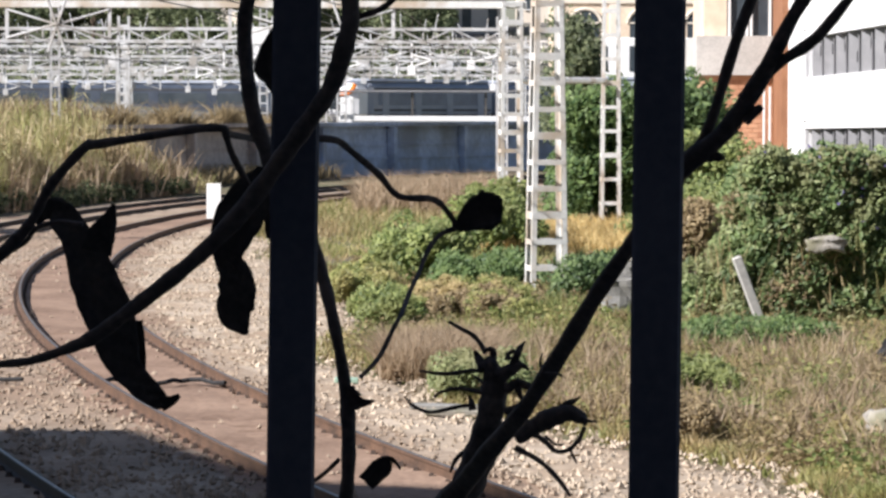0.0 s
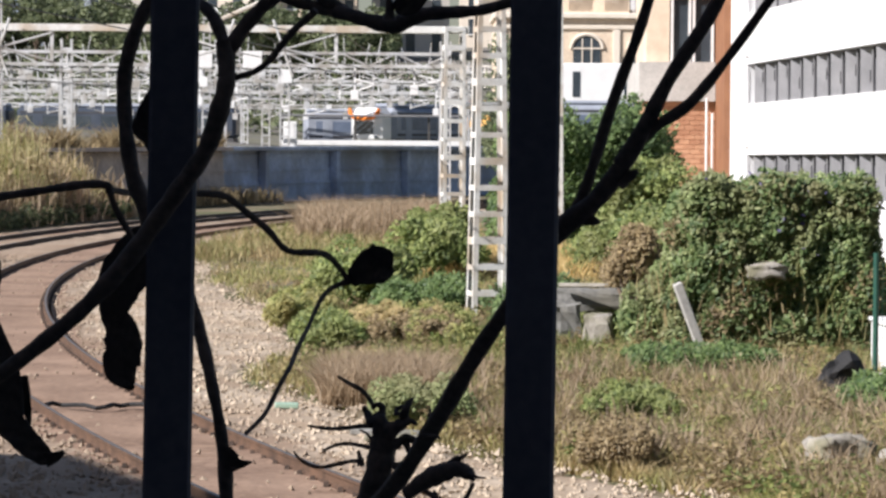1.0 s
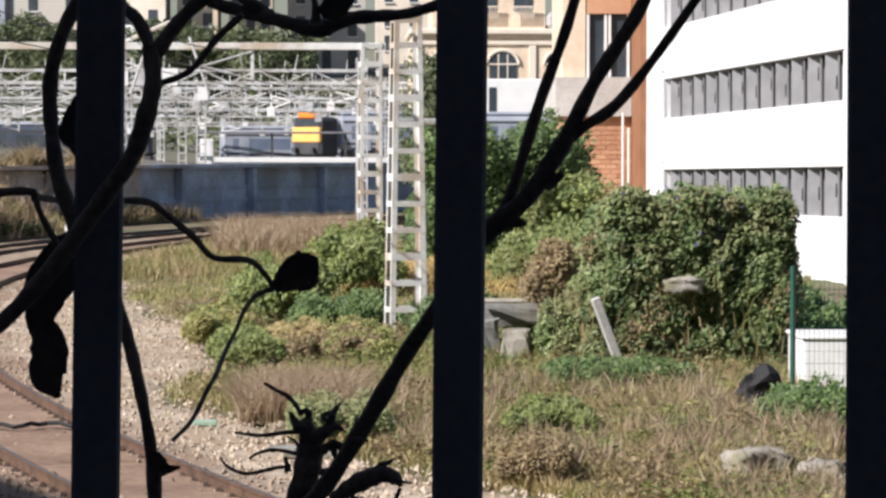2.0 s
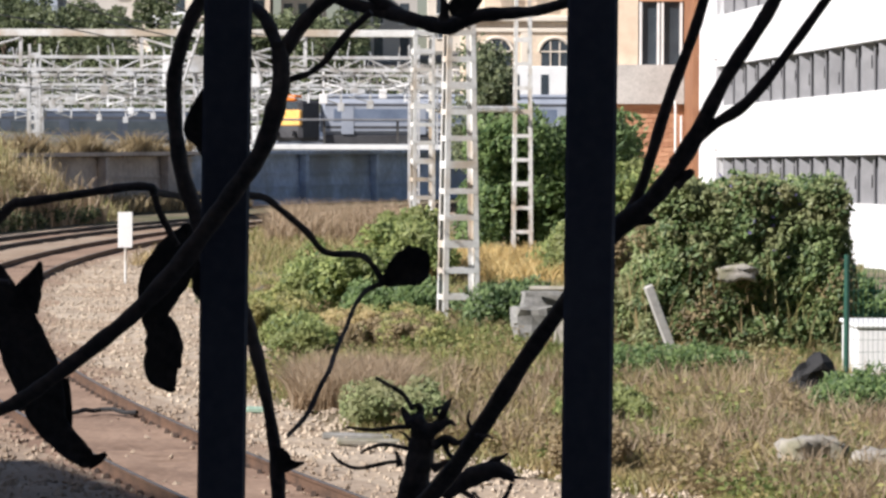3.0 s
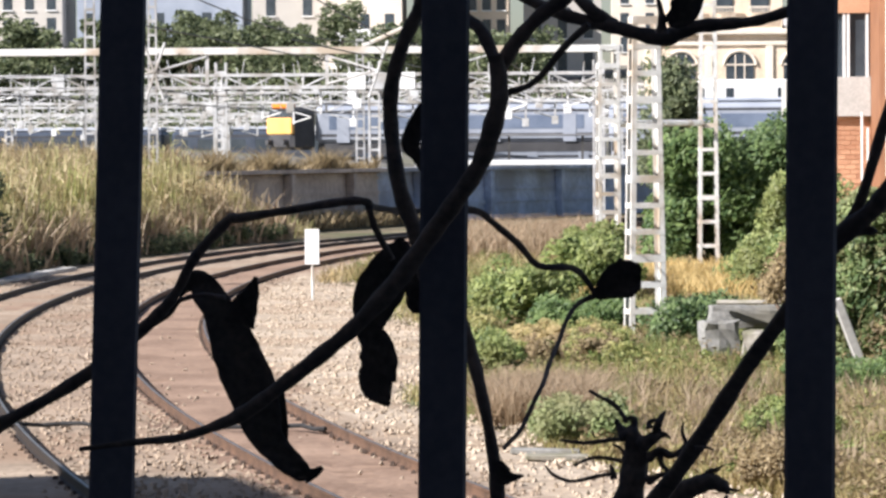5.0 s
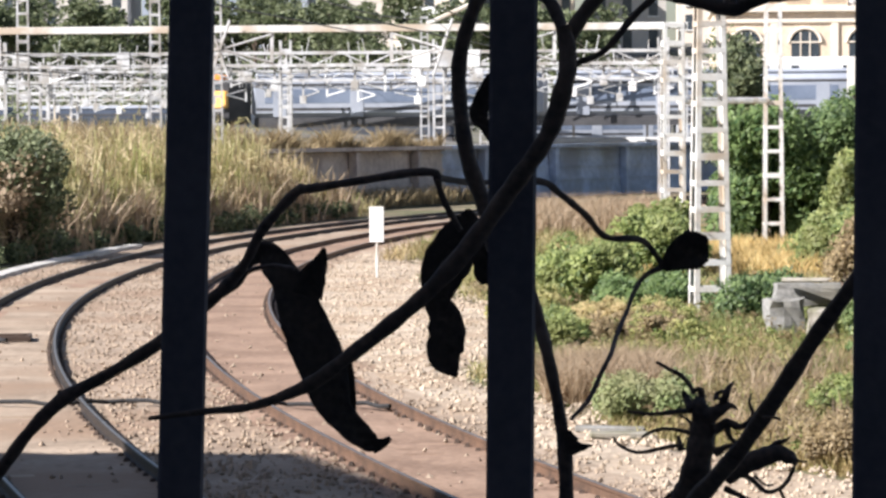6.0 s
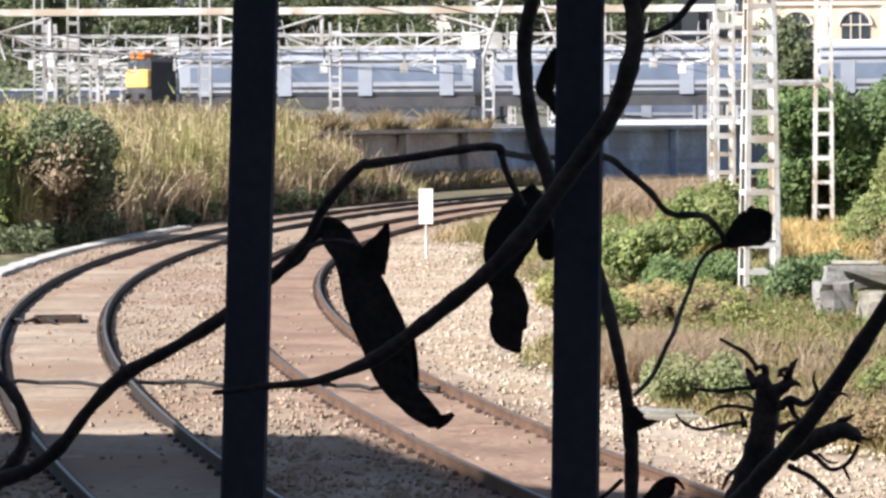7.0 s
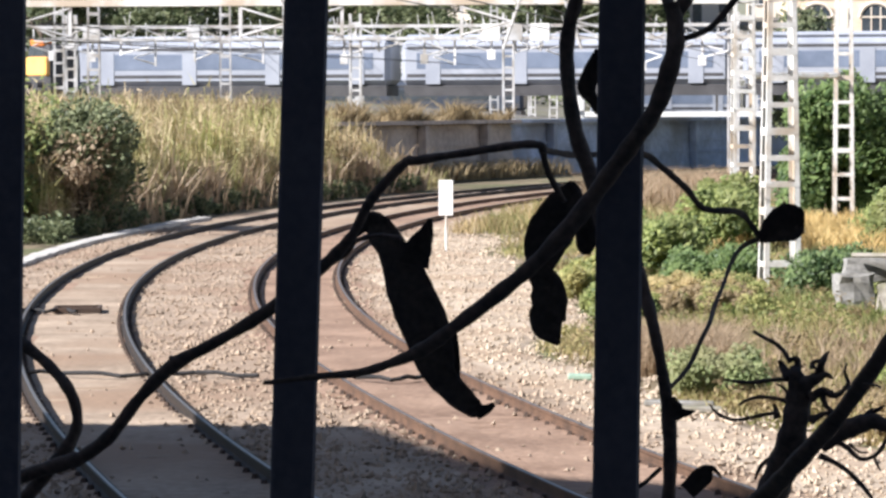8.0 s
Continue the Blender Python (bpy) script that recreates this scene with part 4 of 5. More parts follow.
def rough_block(name, x, y, z, sx, sy, sz, mat, label, category, turn=0, tilt=0, seed=0, rough=0.06):
    bm = bmesh.new()
    bmesh.ops.create_cube(bm, size=1)
    bmesh.ops.subdivide_edges(bm, edges=bm.edges[:], cuts=4, use_grid_fill=True)
    for v in bm.verts:
        n = noise.noise_vector(v.co * 2.7 + Vector((seed * 7.1, 0, 0)))
        e = sum(abs(c) > 0.45 for c in v.co)
        v.co = Vector((v.co.x * sx, v.co.y * sy, v.co.z * sz)) + n * rough * min(sx, sz) - (v.co * rough * 0.5 * min(sx, sz) if e > 1 else Vector())
    for f in bm.faces:
        f.smooth = rough > 0.2
    ob = part(name, bm, mat)
    ob.matrix_basis = pose(x, y, z, tilt, 0, turn)
    return tagged(ob, label, category)


rough_block("concrete_block", 2.48, 61.6, 0.24, 0.68, 0.5, 0.86, M_CONC, "weathered grey concrete block half sunk in weeds", "block", 12, 0, 1, 0.13)
rough_block("concrete_block", 3.06, 59.4, 0.22, 0.5, 0.5, 0.74, M_RUBBLE, "broken pale grey concrete block leaning in the weeds", "block", -8, 4, 2, 0.13)
tagged(part("wooden_beam", tube(bmesh.new(), (2.45, 61.9, 0.98), (4.2, 61.4, 1.0), 0.05, 0.04, 7), M_RUBBLE), "weathered pale wooden beam lying over the concrete blocks", "beam")
rough_block("concrete_slab", 3.0, 62.4, 0.7, 1.35, 0.6, 0.42, M_CONC, "long low grey concrete slab behind the blocks", "slab", 4, 0, 3, 0.13)
rough_block("pale_stone", 5.84, 57.6, 1.44, 0.62, 0.4, 0.24, M_RUBBLE, "pale flat stone lodged in the hedge", "stone", 5, 0, 4, 0.45)
rough_block("pale_stone", 4.72, 38.2, 0.1, 0.66, 0.5, 0.5, M_RUBBLE, "whitish stone lying in the dry grass", "stone", 20, 0, 5, 0.28)
rough_block("pale_stone", 5.4, 37.6, 0.06, 0.5, 0.5, 0.44, M_RUBBLE, "whitish stone lying in the dry grass", "stone", -14, 0, 6, 0.28)
rough_block("pale_stone", 6.85, 48.6, 0.1, 1.0, 0.6, 0.42, M_RUBBLE, "low stretch of broken masonry in the weeds", "stone", 8, 0, 8, 0.28)
rough_block("pale_stone", 5.0, 58, 0.06, 0.7, 0.4, 0.26, M_RUBBLE, "rubble stone at the foot of the hedge", "stone", 30, 0, 9, 0.28)


def leaning_post():
    ob = tagged(part("leaning_post", slab(-0.075, 0.075, -0.06, 0.06, -0.2, 1.5, 0.012), M_COPING), "pale concrete post leaning against the hedge", "post")
    ob.matrix_basis = pose(4.77, 56.8, -0.12, 4, -22, 10)


leaning_post()


def lying_plank(x, y, length, turn, mat, label):
    ob = tagged(part("plank", slab(-length / 2, length / 2, -0.11, 0.11, 0, 0.07, 0.012), mat), label, "plank")
    ob.matrix_basis = pose(x, y, -0.13, 1.5, 1.0, turn)


lying_plank(-0.35, 42.6, 0.8, 4, M_RUBBLE, "pale grey plank lying at the ballast edge")
lying_plank(-0.5, 43.4, 0.9, -3, M_CONC, "grey plank lying at the ballast edge")
lying_plank(-1.95, 47.6, 0.34, 2, M_BOARD, "short green board on the ballast")
tagged(part("white_box", slab(0.54, 0.76, 67.3, 67.5, -0.15, 0.22, 0.015), M_WHITE), "small white box at the foot of the lattice mast", "box")


def rubbish_bag():
    bm = bmesh.new()
    bmesh.ops.create_icosphere(bm, subdivisions=3, radius=0.32)
    for v in bm.verts:
        v.co += noise.noise_vector(v.co * 4) * 0.2 + noise.noise_vector(v.co * 11) * 0.07
        v.co.z = max(v.co.z * (1.25 if v.co.z > 0 else 0.9), -0.24)
    ob = tagged(part("rubbish_bag", bm, M_BLACK), "crumpled black plastic sack in the weeds", "bag")
    ob.matrix_basis = pose(6.05, 48.8, 0.12)


rubbish_bag()


# ---- green fence and white box by the hedge ----
def mesh_fence():
    t = thing("mesh_fence", 0, 0, 0, "dark green wire-mesh fence on round posts", "fence")
    y = 51.6
    for x in (6.92, 7.98, 9.05, 10.1):
        part("post", tube(bmesh.new(), (x, y, -0.2), (x, y, 1.98), 0.045), M_GREENP, t)
    bm = bmesh.new()
    for k in range(42):
        tube(bm, (6.95 + k * 0.076, y, 0.05), (6.95 + k * 0.076, y, 1.85), 0.003, sides=4)
    for k in range(10):
        tube(bm, (6.95, y, 0.1 + k * 0.19), (10.1, y, 0.1 + k * 0.19), 0.003, sides=4)
    part("mesh", bm, M_GREENP, t)


mesh_fence()


def white_container():
    t = thing("white_container", 7.18, 52.3, -0.1, "white metal container box behind the green fence", "container")
    part("body", slab(0, 2.6, 0, 1.8, 0.12, 0.9, 0.03), M_WHITE, t)
    part("lid", slab(-0.04, 2.64, -0.04, 1.84, 0.904, 0.97, 0.02), M_WHITE, t)
    for x in (0.1, 2.4):
        part("foot", slab(x, x + 0.15, 0.1, 1.7, 0, 0.118), M_LOUVRE, t)


white_container()


# ---- white modern building ----
def white_building():
    """Its long face runs nearly along the line of sight; x runs along the face, y into the building."""
    t = thing("white_building", 0, 0, 0, "modern white rendered building with grey louvred window bands", "building")
    a, b = Vector((11.45, 130.0, 0)), Vector((14.35, 95.0, 0))
    d = (b - a).normalized()
    t.matrix_basis = Matrix(((d.x, -d.y, 0, a.x), (d.y, d.x, 0, a.y), (0, 0, 1, 0), (0, 0, 0, 1))) @ Matrix.Rotation(radians(-0.55), 4, "Y")
    length = (b - a).length
    zero = 2.95                                   # top of the lowest band at the far end
    bands = [(zero - 3.35 - 1.45, zero - 3.35), (zero - 1.45, zero), (zero + 3.35 - 1.45, zero + 3.35), (zero + 6.7 - 1.45, zero + 6.7)]
    x0, x1 = 5.2, length - 1.0
    # solid strips between the bands, and the ends
    z = -1.5
    for lo, hi in bands:
        part("wall", slab(x0, x1, 0, 0.5, z, lo), M_RENDER, t)
        z = hi
    part("wall", slab(x0, x1, 0, 0.5, z, 13.5), M_RENDER, t)
    part("wall", slab(0, x0, 0, 0.5, -1.5, 13.5), M_RENDER, t)
    part("wall", slab(x1, length, 0, 0.5, -1.5, 13.5), M_RENDER, t)
    part("wall", slab(0.2, length - 0.02, 0.62, 12, -1.5, 13.4), M_GREYWALL, t)
    part("roof", slab(-0.1, length + 0.1, -0.1, 12.2, 13.52, 13.7), M_ROOF, t)
    fin = bpy.data.meshes.new("louvre")
    bm = slab(-0.28, 0.28, -0.03, 0.03, -0.73, 0.73, 0.01)
    bm.to_mesh(fin); bm.free(); fin.materials.append(M_LOUVRE)
    hole = bpy.data.meshes.new("vent_hole")
    bm = tube(bmesh.new(), (0, -0.02, 0), (0, 0.02, 0), 0.2, sides=8)
    bm.to_mesh(hole); bm.free(); hole.materials.append(M_DARK)
    r = random.Random(3)
    for k, (lo, hi) in enumerate(bands):
        w = part("window_band", slab(x0 + 0.004, x1 - 0.004, 0.42, 0.6, lo + 0.004, hi - 0.004), M_GREYWALL, t)
        n = 12
        for i in range(n):
            x = x0 + 0.6 + (x1 - x0 - 1.2) * (i + 0.5) / n
            place("louvre", fin, w, "", pose(x - 0.45, 0.2, (lo + hi) / 2, 0, 0, 34))
            place("louvre", fin, w, "", pose(x + 0.35, 0.2, (lo + hi) / 2, 0, 0, -12))
            place("vent_hole", hole, w, "", pose(x + 0.35 + r.uniform(-.12, .12), 0.14, (lo + hi) / 2 + r.uniform(-.25, .25), 0, 0, -12))
            place("vent_hole", hole, w, "", pose(x - 0.1, 0.36, hi - 0.16, 0, 0, 0))
        # dark strip proud of the wall, painted for the shade of a narrow slot
        part("shade_strip", slab(x0 - 0.75, x0 - 0.55, -0.012, -0.003, lo - 1.3, hi + 0.05), M_GREYWALL, t, "narrow dark strip standing in for a recess's shade")
        part("frame", slab(x0 - 0.5, x0, -0.1, 0.1, lo - 1.6, hi + 0.05, 0.02), M_RENDER, t)
        part("frame", slab(x0 - 0.3, x1 + 0.2, -0.06, 0.05, hi + 0.003, hi + 0.08, 0.01), M_RENDER, t)
    # grey end face round the near corner
    wing = part("end_wall", slab(length + 0.02, length + 0.5, 0.62, 12, -1.5, 13.4), M_GREYWALL, t, "dark grey clad end wall")
    for lo, hi in bands:
        part("window", slab(length + 0.5, length + 0.56, 1.6, 10.5, lo + 0.1, hi - 0.1, 0.01), M_GLASS, wing)
        part("ledge", slab(length + 0.5, length + 0.75, 1.2, 11.0, lo - 0.22, lo), M_RENDER, wing)


white_building()


# ---- brick building between ----
def brick_building():
    t = thing("brick_building", 0, 0, 0, "orange brick building with concrete bands and a glazed stair", "building")
    y = 133.0
    part("wall", slab(8.6, 11.3, y, y + 8, -0.5, 5.05), M_BRICK, t, "orange brick lower wall")
    part("wall", slab(8.3, 11.3, y - 0.3, y + 8, 5.054, 6.6), M_COPING, t, "beige concrete band")
    g = part("window", slab(9.55, 11.3, y + 0.2, y + 7, 6.604, 9.1), M_GLASS, t, "dark glazed stair")
    for x in (9.6, 10.3, 10.46, 11.2):
        part("mullion", slab(x - 0.05, x + 0.05, y + 0.05, y + 0.19, 6.61, 9.1), M_WHITE, g)
    part("wall", slab(8.6, 9.5, y + 0.1, y + 7, 6.61, 12), M_PEACH, t)
    part("wall", slab(9.55, 11.3, y, y + 7, 9.11, 12), M_BRICK, t)
    part("pilaster", slab(11.32, 11.75, y - 4.2, y + 1, -0.5, 13), M_RUST, t, "rust-brown corner pilaster")
    for x, z1 in ((10.95, 5.2), (11.18, 4.6)):
        part("downpipe", tube(bmesh.new(), (x, y - 0.5, -0.5), (x, y - 0.5, z1), 0.05), M_WHITE, t, "white downpipe")
    me = bpy.data.meshes.new("brick")
    bm = slab(-0.2, 0.2, -0.02, 0.02, -0.085, 0.085, 0.008)
    bm.to_mesh(me); bm.free(); me.materials.append(M_BRICK)
    for i in range(14):
        for j in range(6):
            place("brick", me, t, "", pose(8.86 + j * 0.42 + (0.2 if i % 2 else 0), y - 0.012, 2.3 + i * 0.19))


brick_building()


# ---- station building in peach stucco ----
def station_building():
    t = thing("station_building", 0, 0, 0, "old peach stucco station building with arched windows", "building")
    y, z0 = 330.0, 3.0
    part("wall", slab(6.5, 24.2, y, y + 20, z0 - 3, 14.9), M_PEACH, t)
    part("cornice", slab(6.2, 24.7, y - 0.7, y + 20.3, 14.92, 15.5, 0.1), M_CREAM, t)
    part("roof", slab(19.7, 24.0, y + 0.4, y + 19, 15.52, 17.2, 0.4), M_ROOF, t)
    part("wall", slab(8.5, 19.6, y + 1.2, y + 18, 15.52, 23), M_PEACH, t, "upper storey")
    part("string_course", slab(6.3, 24.4, y - 0.25, y - 0.003, 13.9, 14.3, 0.05), M_CREAM, t)
    for x in (7.1, 12.4, 18.3, 23.5):
        part("pilaster", slab(x - 0.35, x + 0.35, y - 0.22, y - 0.003, z0, 13.88, 0.04), M_CREAM, t)
    for x in (9.7, 15.4, 21.0):
        bm = bmesh.new()
        half, spring, top = 1.35, 12.0, 13.2
        verts = [(-half, 10.6), (half, 10.6)] + [(half * math.cos(k * math.pi / 10), spring + (top - spring) * math.sin(k * math.pi / 10)) for k in range(11)]
        fr = [bm.verts.new((x + a, y - 0.1, b)) for a, b in verts]
        bk = [bm.verts.new((x + a, y - 0.003, b)) for a, b in verts]
        bm.faces.new(fr)
        for i in range(len(fr)):
            j = (i + 1) % len(fr)
            bm.faces.new((fr[i], bk[i], bk[j], fr[j]))
        w = part("window", bm, M_GLASS, t, "dark arched window")
        pts = [(half * 1.16 * math.cos(k * math.pi / 10), spring + (top - spring + 0.2) * math.sin(k * math.pi / 10)) for k in range(11)]
        part("arch", cable([(x + p[0], y - 0.12, p[1]) for p in pts], 0.16, 6), M_CREAM, w)
        for a in (-0.45, 0.45):
            bm = bmesh.new()
            box(bm, x + a - 0.06, x + a + 0.06, y - 0.18, y - 0.1, 10.6, 13.0)
            part("glazing_bar", bm, M_CREAM, w)
        bm = bmesh.new()
        box(bm, x - half, x + half, y - 0.19, y - 0.09, 11.95, 12.1)
        part("glazing_bar", bm, M_CREAM, w)
    for x in (10.4, 13.9, 17.4):
        w = part("window", slab(x - 0.9, x + 0.9, y + 1.05, y + 1.198, 17.2, 20.6, 0.05), M_GLASS, t)
        for k in range(9):
            part("baluster", slab(x - 1.1 + k * 0.26, x - 1.02 + k * 0.26, y + 0.6, y + 0.68, 16.5, 17.6), M_CREAM, w)
        part("handrail", slab(x - 1.15, x + 1.15, y + 0.55, y + 0.72, 17.603, 17.75), M_CREAM, w)
    w = part("annexe", slab(11.0, 22.0, y - 9, y - 6, z0 - 2, 10.4, 0.1), M_WHITE, t, "low white annexe")
    for x in (11.2, 14.0, 18.9, 20.3):
        part("opening", slab(x - 0.35, x + 0.35, y - 9.06, y - 9.003, 7.2, 9.6), M_GLASS, w)


station_building()


# ---- town on the hill ----
def town_block(x0, x1, y, z1, mat, label, cols, storey=3.1, seed=0, roof=True):
    r = random.Random(seed)
    t = thing("town_house", 0, 0, 0, label, "building", "houses on the hill")
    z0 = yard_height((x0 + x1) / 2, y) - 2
    part("wall", slab(x0, x1, y, y + 14, z0, z1), mat, t)
    if roof:
        part("roof", slab(x0 - 0.4, x1 + 0.4, y - 0.5, y + 14.5, z1 + 0.003, z1 + 0.7, 0.1), M_ROOF, t)
    z = z1 - storey
    while z > z0 + 1:
        for i in range(cols):
            x = x0 + (x1 - x0) * (i + 0.5) / cols
            w = min(1.4, (x1 - x0) / cols * 0.6)
            wi = part("window", slab(x - w / 2, x + w / 2, y - 0.06, y - 0.003, z, z + storey * 0.62, 0.02), M_GLASS, t)
            part("sill", slab(x - w / 2 - 0.15, x + w / 2 + 0.15, y - 0.3, y - 0.003, z - 0.18, z - 0.003), M_WHITE, wi)
        z -= storey
    return t


for x0, x1, y, z1, mat, label, cols, storey, sd in (
        (-76, -51, 505, 40, M_BLUEFAC, "grey-blue glazed office block above the trees", 7, 11, 1),
        (-99, -79, 510, 38, M_PALE, "pale apartment block above the trees", 6, 3.1, 2),
        (-49, -38, 500, 42, M_PALE, "pale apartment block above the trees", 2, 9, 3),
        (-37.5, -26.5, 496, 42, M_CREAM, "cream apartment tower above the trees", 3, 13, 4),
        (-25, -19, 500, 28, M_PEACH, "small peach house above the trees", 2, 3.1, 5),
        (-17.5, -11, 505, 32, M_PEACH, "small peach house above the trees", 3, 3.6, 6),
        (-9, 3, 520, 36, M_PALE, "pale apartment block above the trees", 3, 5, 7),
        (5, 30, 560, 44, M_CREAM, "cream apartment block behind the station", 6, 4, 8)):
    town_block(x0, x1, y, z1, mat, label, cols, storey, sd)
tagged(part("white_shed", slab(-36, -26, 488, 494, 10, 21.5, 0.2), M_WHITE), "low white shed at the foot of the towers", "shed")


# ---- rolling stock ----
def coach(parent, y0, y1, side, glass=None, door=None):
    """A coach body along y under a moving or standing train; windows and doors on both sides."""
    c = part("coach", slab(-1.45, 1.45, y0, y1, 0.95, 3.6, 0.3), side, parent)
    part("skirt", slab(-1.35, 1.35, y0 + 0.2, y1 - 0.2, 0.3, 0.948), M_TRAIN_D, c)
    part("roof", slab(-1.2, 1.2, y0 + 0.2, y1 - 0.2, 3.604, 3.95, 0.15), M_TRAIN_S, c)
    for s in (-1, 1):
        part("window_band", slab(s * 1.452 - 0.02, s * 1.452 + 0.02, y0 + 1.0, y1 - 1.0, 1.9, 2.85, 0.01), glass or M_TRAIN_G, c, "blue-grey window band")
        part("lower_stripe", slab(s * 1.456 - 0.02, s * 1.456 + 0.02, y0 + 0.4, y1 - 0.4, 1.42, 1.6), M_TRAIN_D, c, "thin dark stripe")
        part("upper_stripe", slab(s * 1.456 - 0.02, s * 1.456 + 0.02, y0 + 0.4, y1 - 0.4, 3.08, 3.22), M_TRAIN_D, c, "thin dark stripe")
    n = int((y1 - y0) / 4)
    for i in range(n):
        y = y0 + 2 + i * (y1 - y0 - 4) / max(n - 1, 1)
        for s in (-1, 1):
            part("door", slab(s * 1.47 - 0.02, s * 1.47 + 0.02, y - 0.45, y + 0.45, 1.0, 3.0, 0.01), door or M_TRAIN_S, c)
    return c


def white_train():
    t = thing("white_train", 0, 0, 0, "silver electric train with a rounded white and orange end", "train")
    for k in range(2):
        coach(t, 2.2 + k * 18.5, 20 + k * 18.5, M_TRAIN_S)
    bm = slab(-1.45, 1.45, 0, 2.19, 0.7, 3.6, 0.5)
    nose = part("cab", bm, M_TRAIN_W, t, "white rounded cab end")
    part("windscreen", slab(-0.9, 0.9, -0.06, 0.2, 1.55, 2.55, 0.06), M_GLASS, nose)
    smile = smooth_path([(-1.36, 0.1, 3.5), (-1.1, -0.02, 3.0), (-0.5, -0.04, 2.78), (0.5, -0.04, 2.78), (1.1, -0.02, 3.0), (1.36, 0.1, 3.5)], 4)
    part("orange_band", cable([tuple(p) for p in smile], 0.17, 6), M_TRAIN_O, nose, "curved orange band over the windscreen")
    for s in (-1, 1):
        part("headlight", slab(s * 1.1 - 0.16, s * 1.1 + 0.16, -0.04, 0.1, 1.25, 1.45, 0.03), M_GLASS, nose)
    part("coupler", slab(-0.3, 0.3, -0.5, 0, 0.6, 1.0, 0.05), M_TRAIN_D, nose)
    return t


def amber_train():
    t = thing("amber_train", 0, 0, 0, "silver train with an amber-orange cab front, moving", "train")
    for k in range(3):
        c = coach(t, k * 20.5, 19.8 + k * 20.5, M_TRAIN_S)
        c.matrix_basis = pose(0.5, 3.0, 0, 0, 0, -46)
    cab = part("cab", slab(-1.45, 1.45, 0, 2.19, 0.5, 3.5, 0.25), M_TRAIN_D, t, "dark cab body")
    part("front_panel", slab(-1.42, 1.42, -0.08, 1.2, 1.6, 2.75, 0.08), M_TRAIN_Y, cab, "amber-orange front panel")
    part("windscreen", slab(-1.1, 1.1, -0.03, 0.3, 2.78, 3.35, 0.04), M_GLASS, cab)
    # orange block put in for a reflection on the roof
    part("roof_glint", slab(-0.9, 0.9, -0.02, 0.8, 3.4, 3.85, 0.1), M_TRAIN_O, cab, "orange block standing in for a roof reflection")
    for s in (-1, 1):
        part("buffer", tube(bmesh.new(), (s * 0.9, -0.45, 1.05), (s * 0.9, 0, 1.05), 0.2), M_TRAIN_D, cab)
    return t


def standing_train():
    t = thing("standing_train", -11.0, 296, 1.75, "silver-blue coaches standing at the platform", "train", turn=-84)
    for k in range(2):
        coach(t, k * 13.5, 13 + k * 13.5, M_TRAIN_S)
    return t


standing_train()


def dark_train():
    t = thing("dark_train", -17.0, 300, 2.1, "dark blue-grey coaches standing in the yard", "train", turn=84)
    for k in range(3):
        coach(t, k * 20.5, 19.8 + k * 20.5, M_TRAIN_B, M_GLASS, M_TRAIN_B)


dark_train()


def platform():
    t = tagged(new("platform"), "low pale platform edge in front of the standing coaches", "platform", kind="structure")
    part("deck", slab(-10.0, 3.2, 229, 232, 1.7, 2.8, 0.02), M_COPING, t)
    part("edge", slab(-10.0, 3.2, 228.9, 229.2, 2.804, 3.15, 0.02), M_WHITE, t)
    for x in (-10.0, -5.0, 0.0, 3.0):
        part("post", slab(x - 0.08, x + 0.08, 229.3, 229.46, 2.8, 4.75), M_WIRE, t)
    part("canopy", slab(-10.3, 3.4, 229.0, 231.5, 4.76, 4.9, 0.03), M_LOUVRE, t)


platform()
t = thing("signal_cabinet", -9.3, 226, 1.9, "white trackside equipment cabinet", "cabinet")
part("body", slab(-0.45, 0.45, -0.3, 0.3, 0, 2.5, 0.03), M_WHITE, t)
part("door", slab(-0.3, 0.3, -0.32, -0.303, 0.1, 2.4, 0.005), M_WHITE, t)


# ---- planting ----
def leaf_mass(name, centres, radii, count, size, mat, label, category, trunk=None, extra=None):
    t = thing(name, 0, 0, 0, label, category)
    v, f = leaves(clumped(count, centres, radii), size, 0.0, (-0.4, -0.5, 0.75))
    raw("crown", v, f, mat, t)
    if trunk:
        bm = bmesh.new()
        a = Vector(trunk)
        for c in centres[:10]:
            mid = a + (Vector(c) - a) * 0.5 + Vector((0, 0, 0.2))
            tube(bm, a, mid, 0.06, 0.04, 6)
            tube(bm, mid, c, 0.04, 0.012, 6)
        part("trunk", bm, M_BARK, t)
    return t


def lumps(x0, x1, y0, y1, z0, z1, n, r, drop=0.55):
    """Lump centres under an uneven, rounded outline."""
    out = []
    ph = rng.uniform(0, 6, 2)
    for _ in range(n):
        x, y = rng.uniform(x0, x1), rng.uniform(y0, y1)
        s = (x - x0) / (x1 - x0)
        cap = (1 - abs(2 * s - 1) ** 4 * drop) * (0.86 + 0.14 * math.sin(x * 3.1 + ph[0]) * math.sin(x * 1.3 + ph[1]))
        out.append((x, y, z0 + (z1 * cap - z0) * rng.uniform(0, 1) ** 0.75))
    return out, [r * rng.uniform(0.6, 1.35) for _ in range(n)]


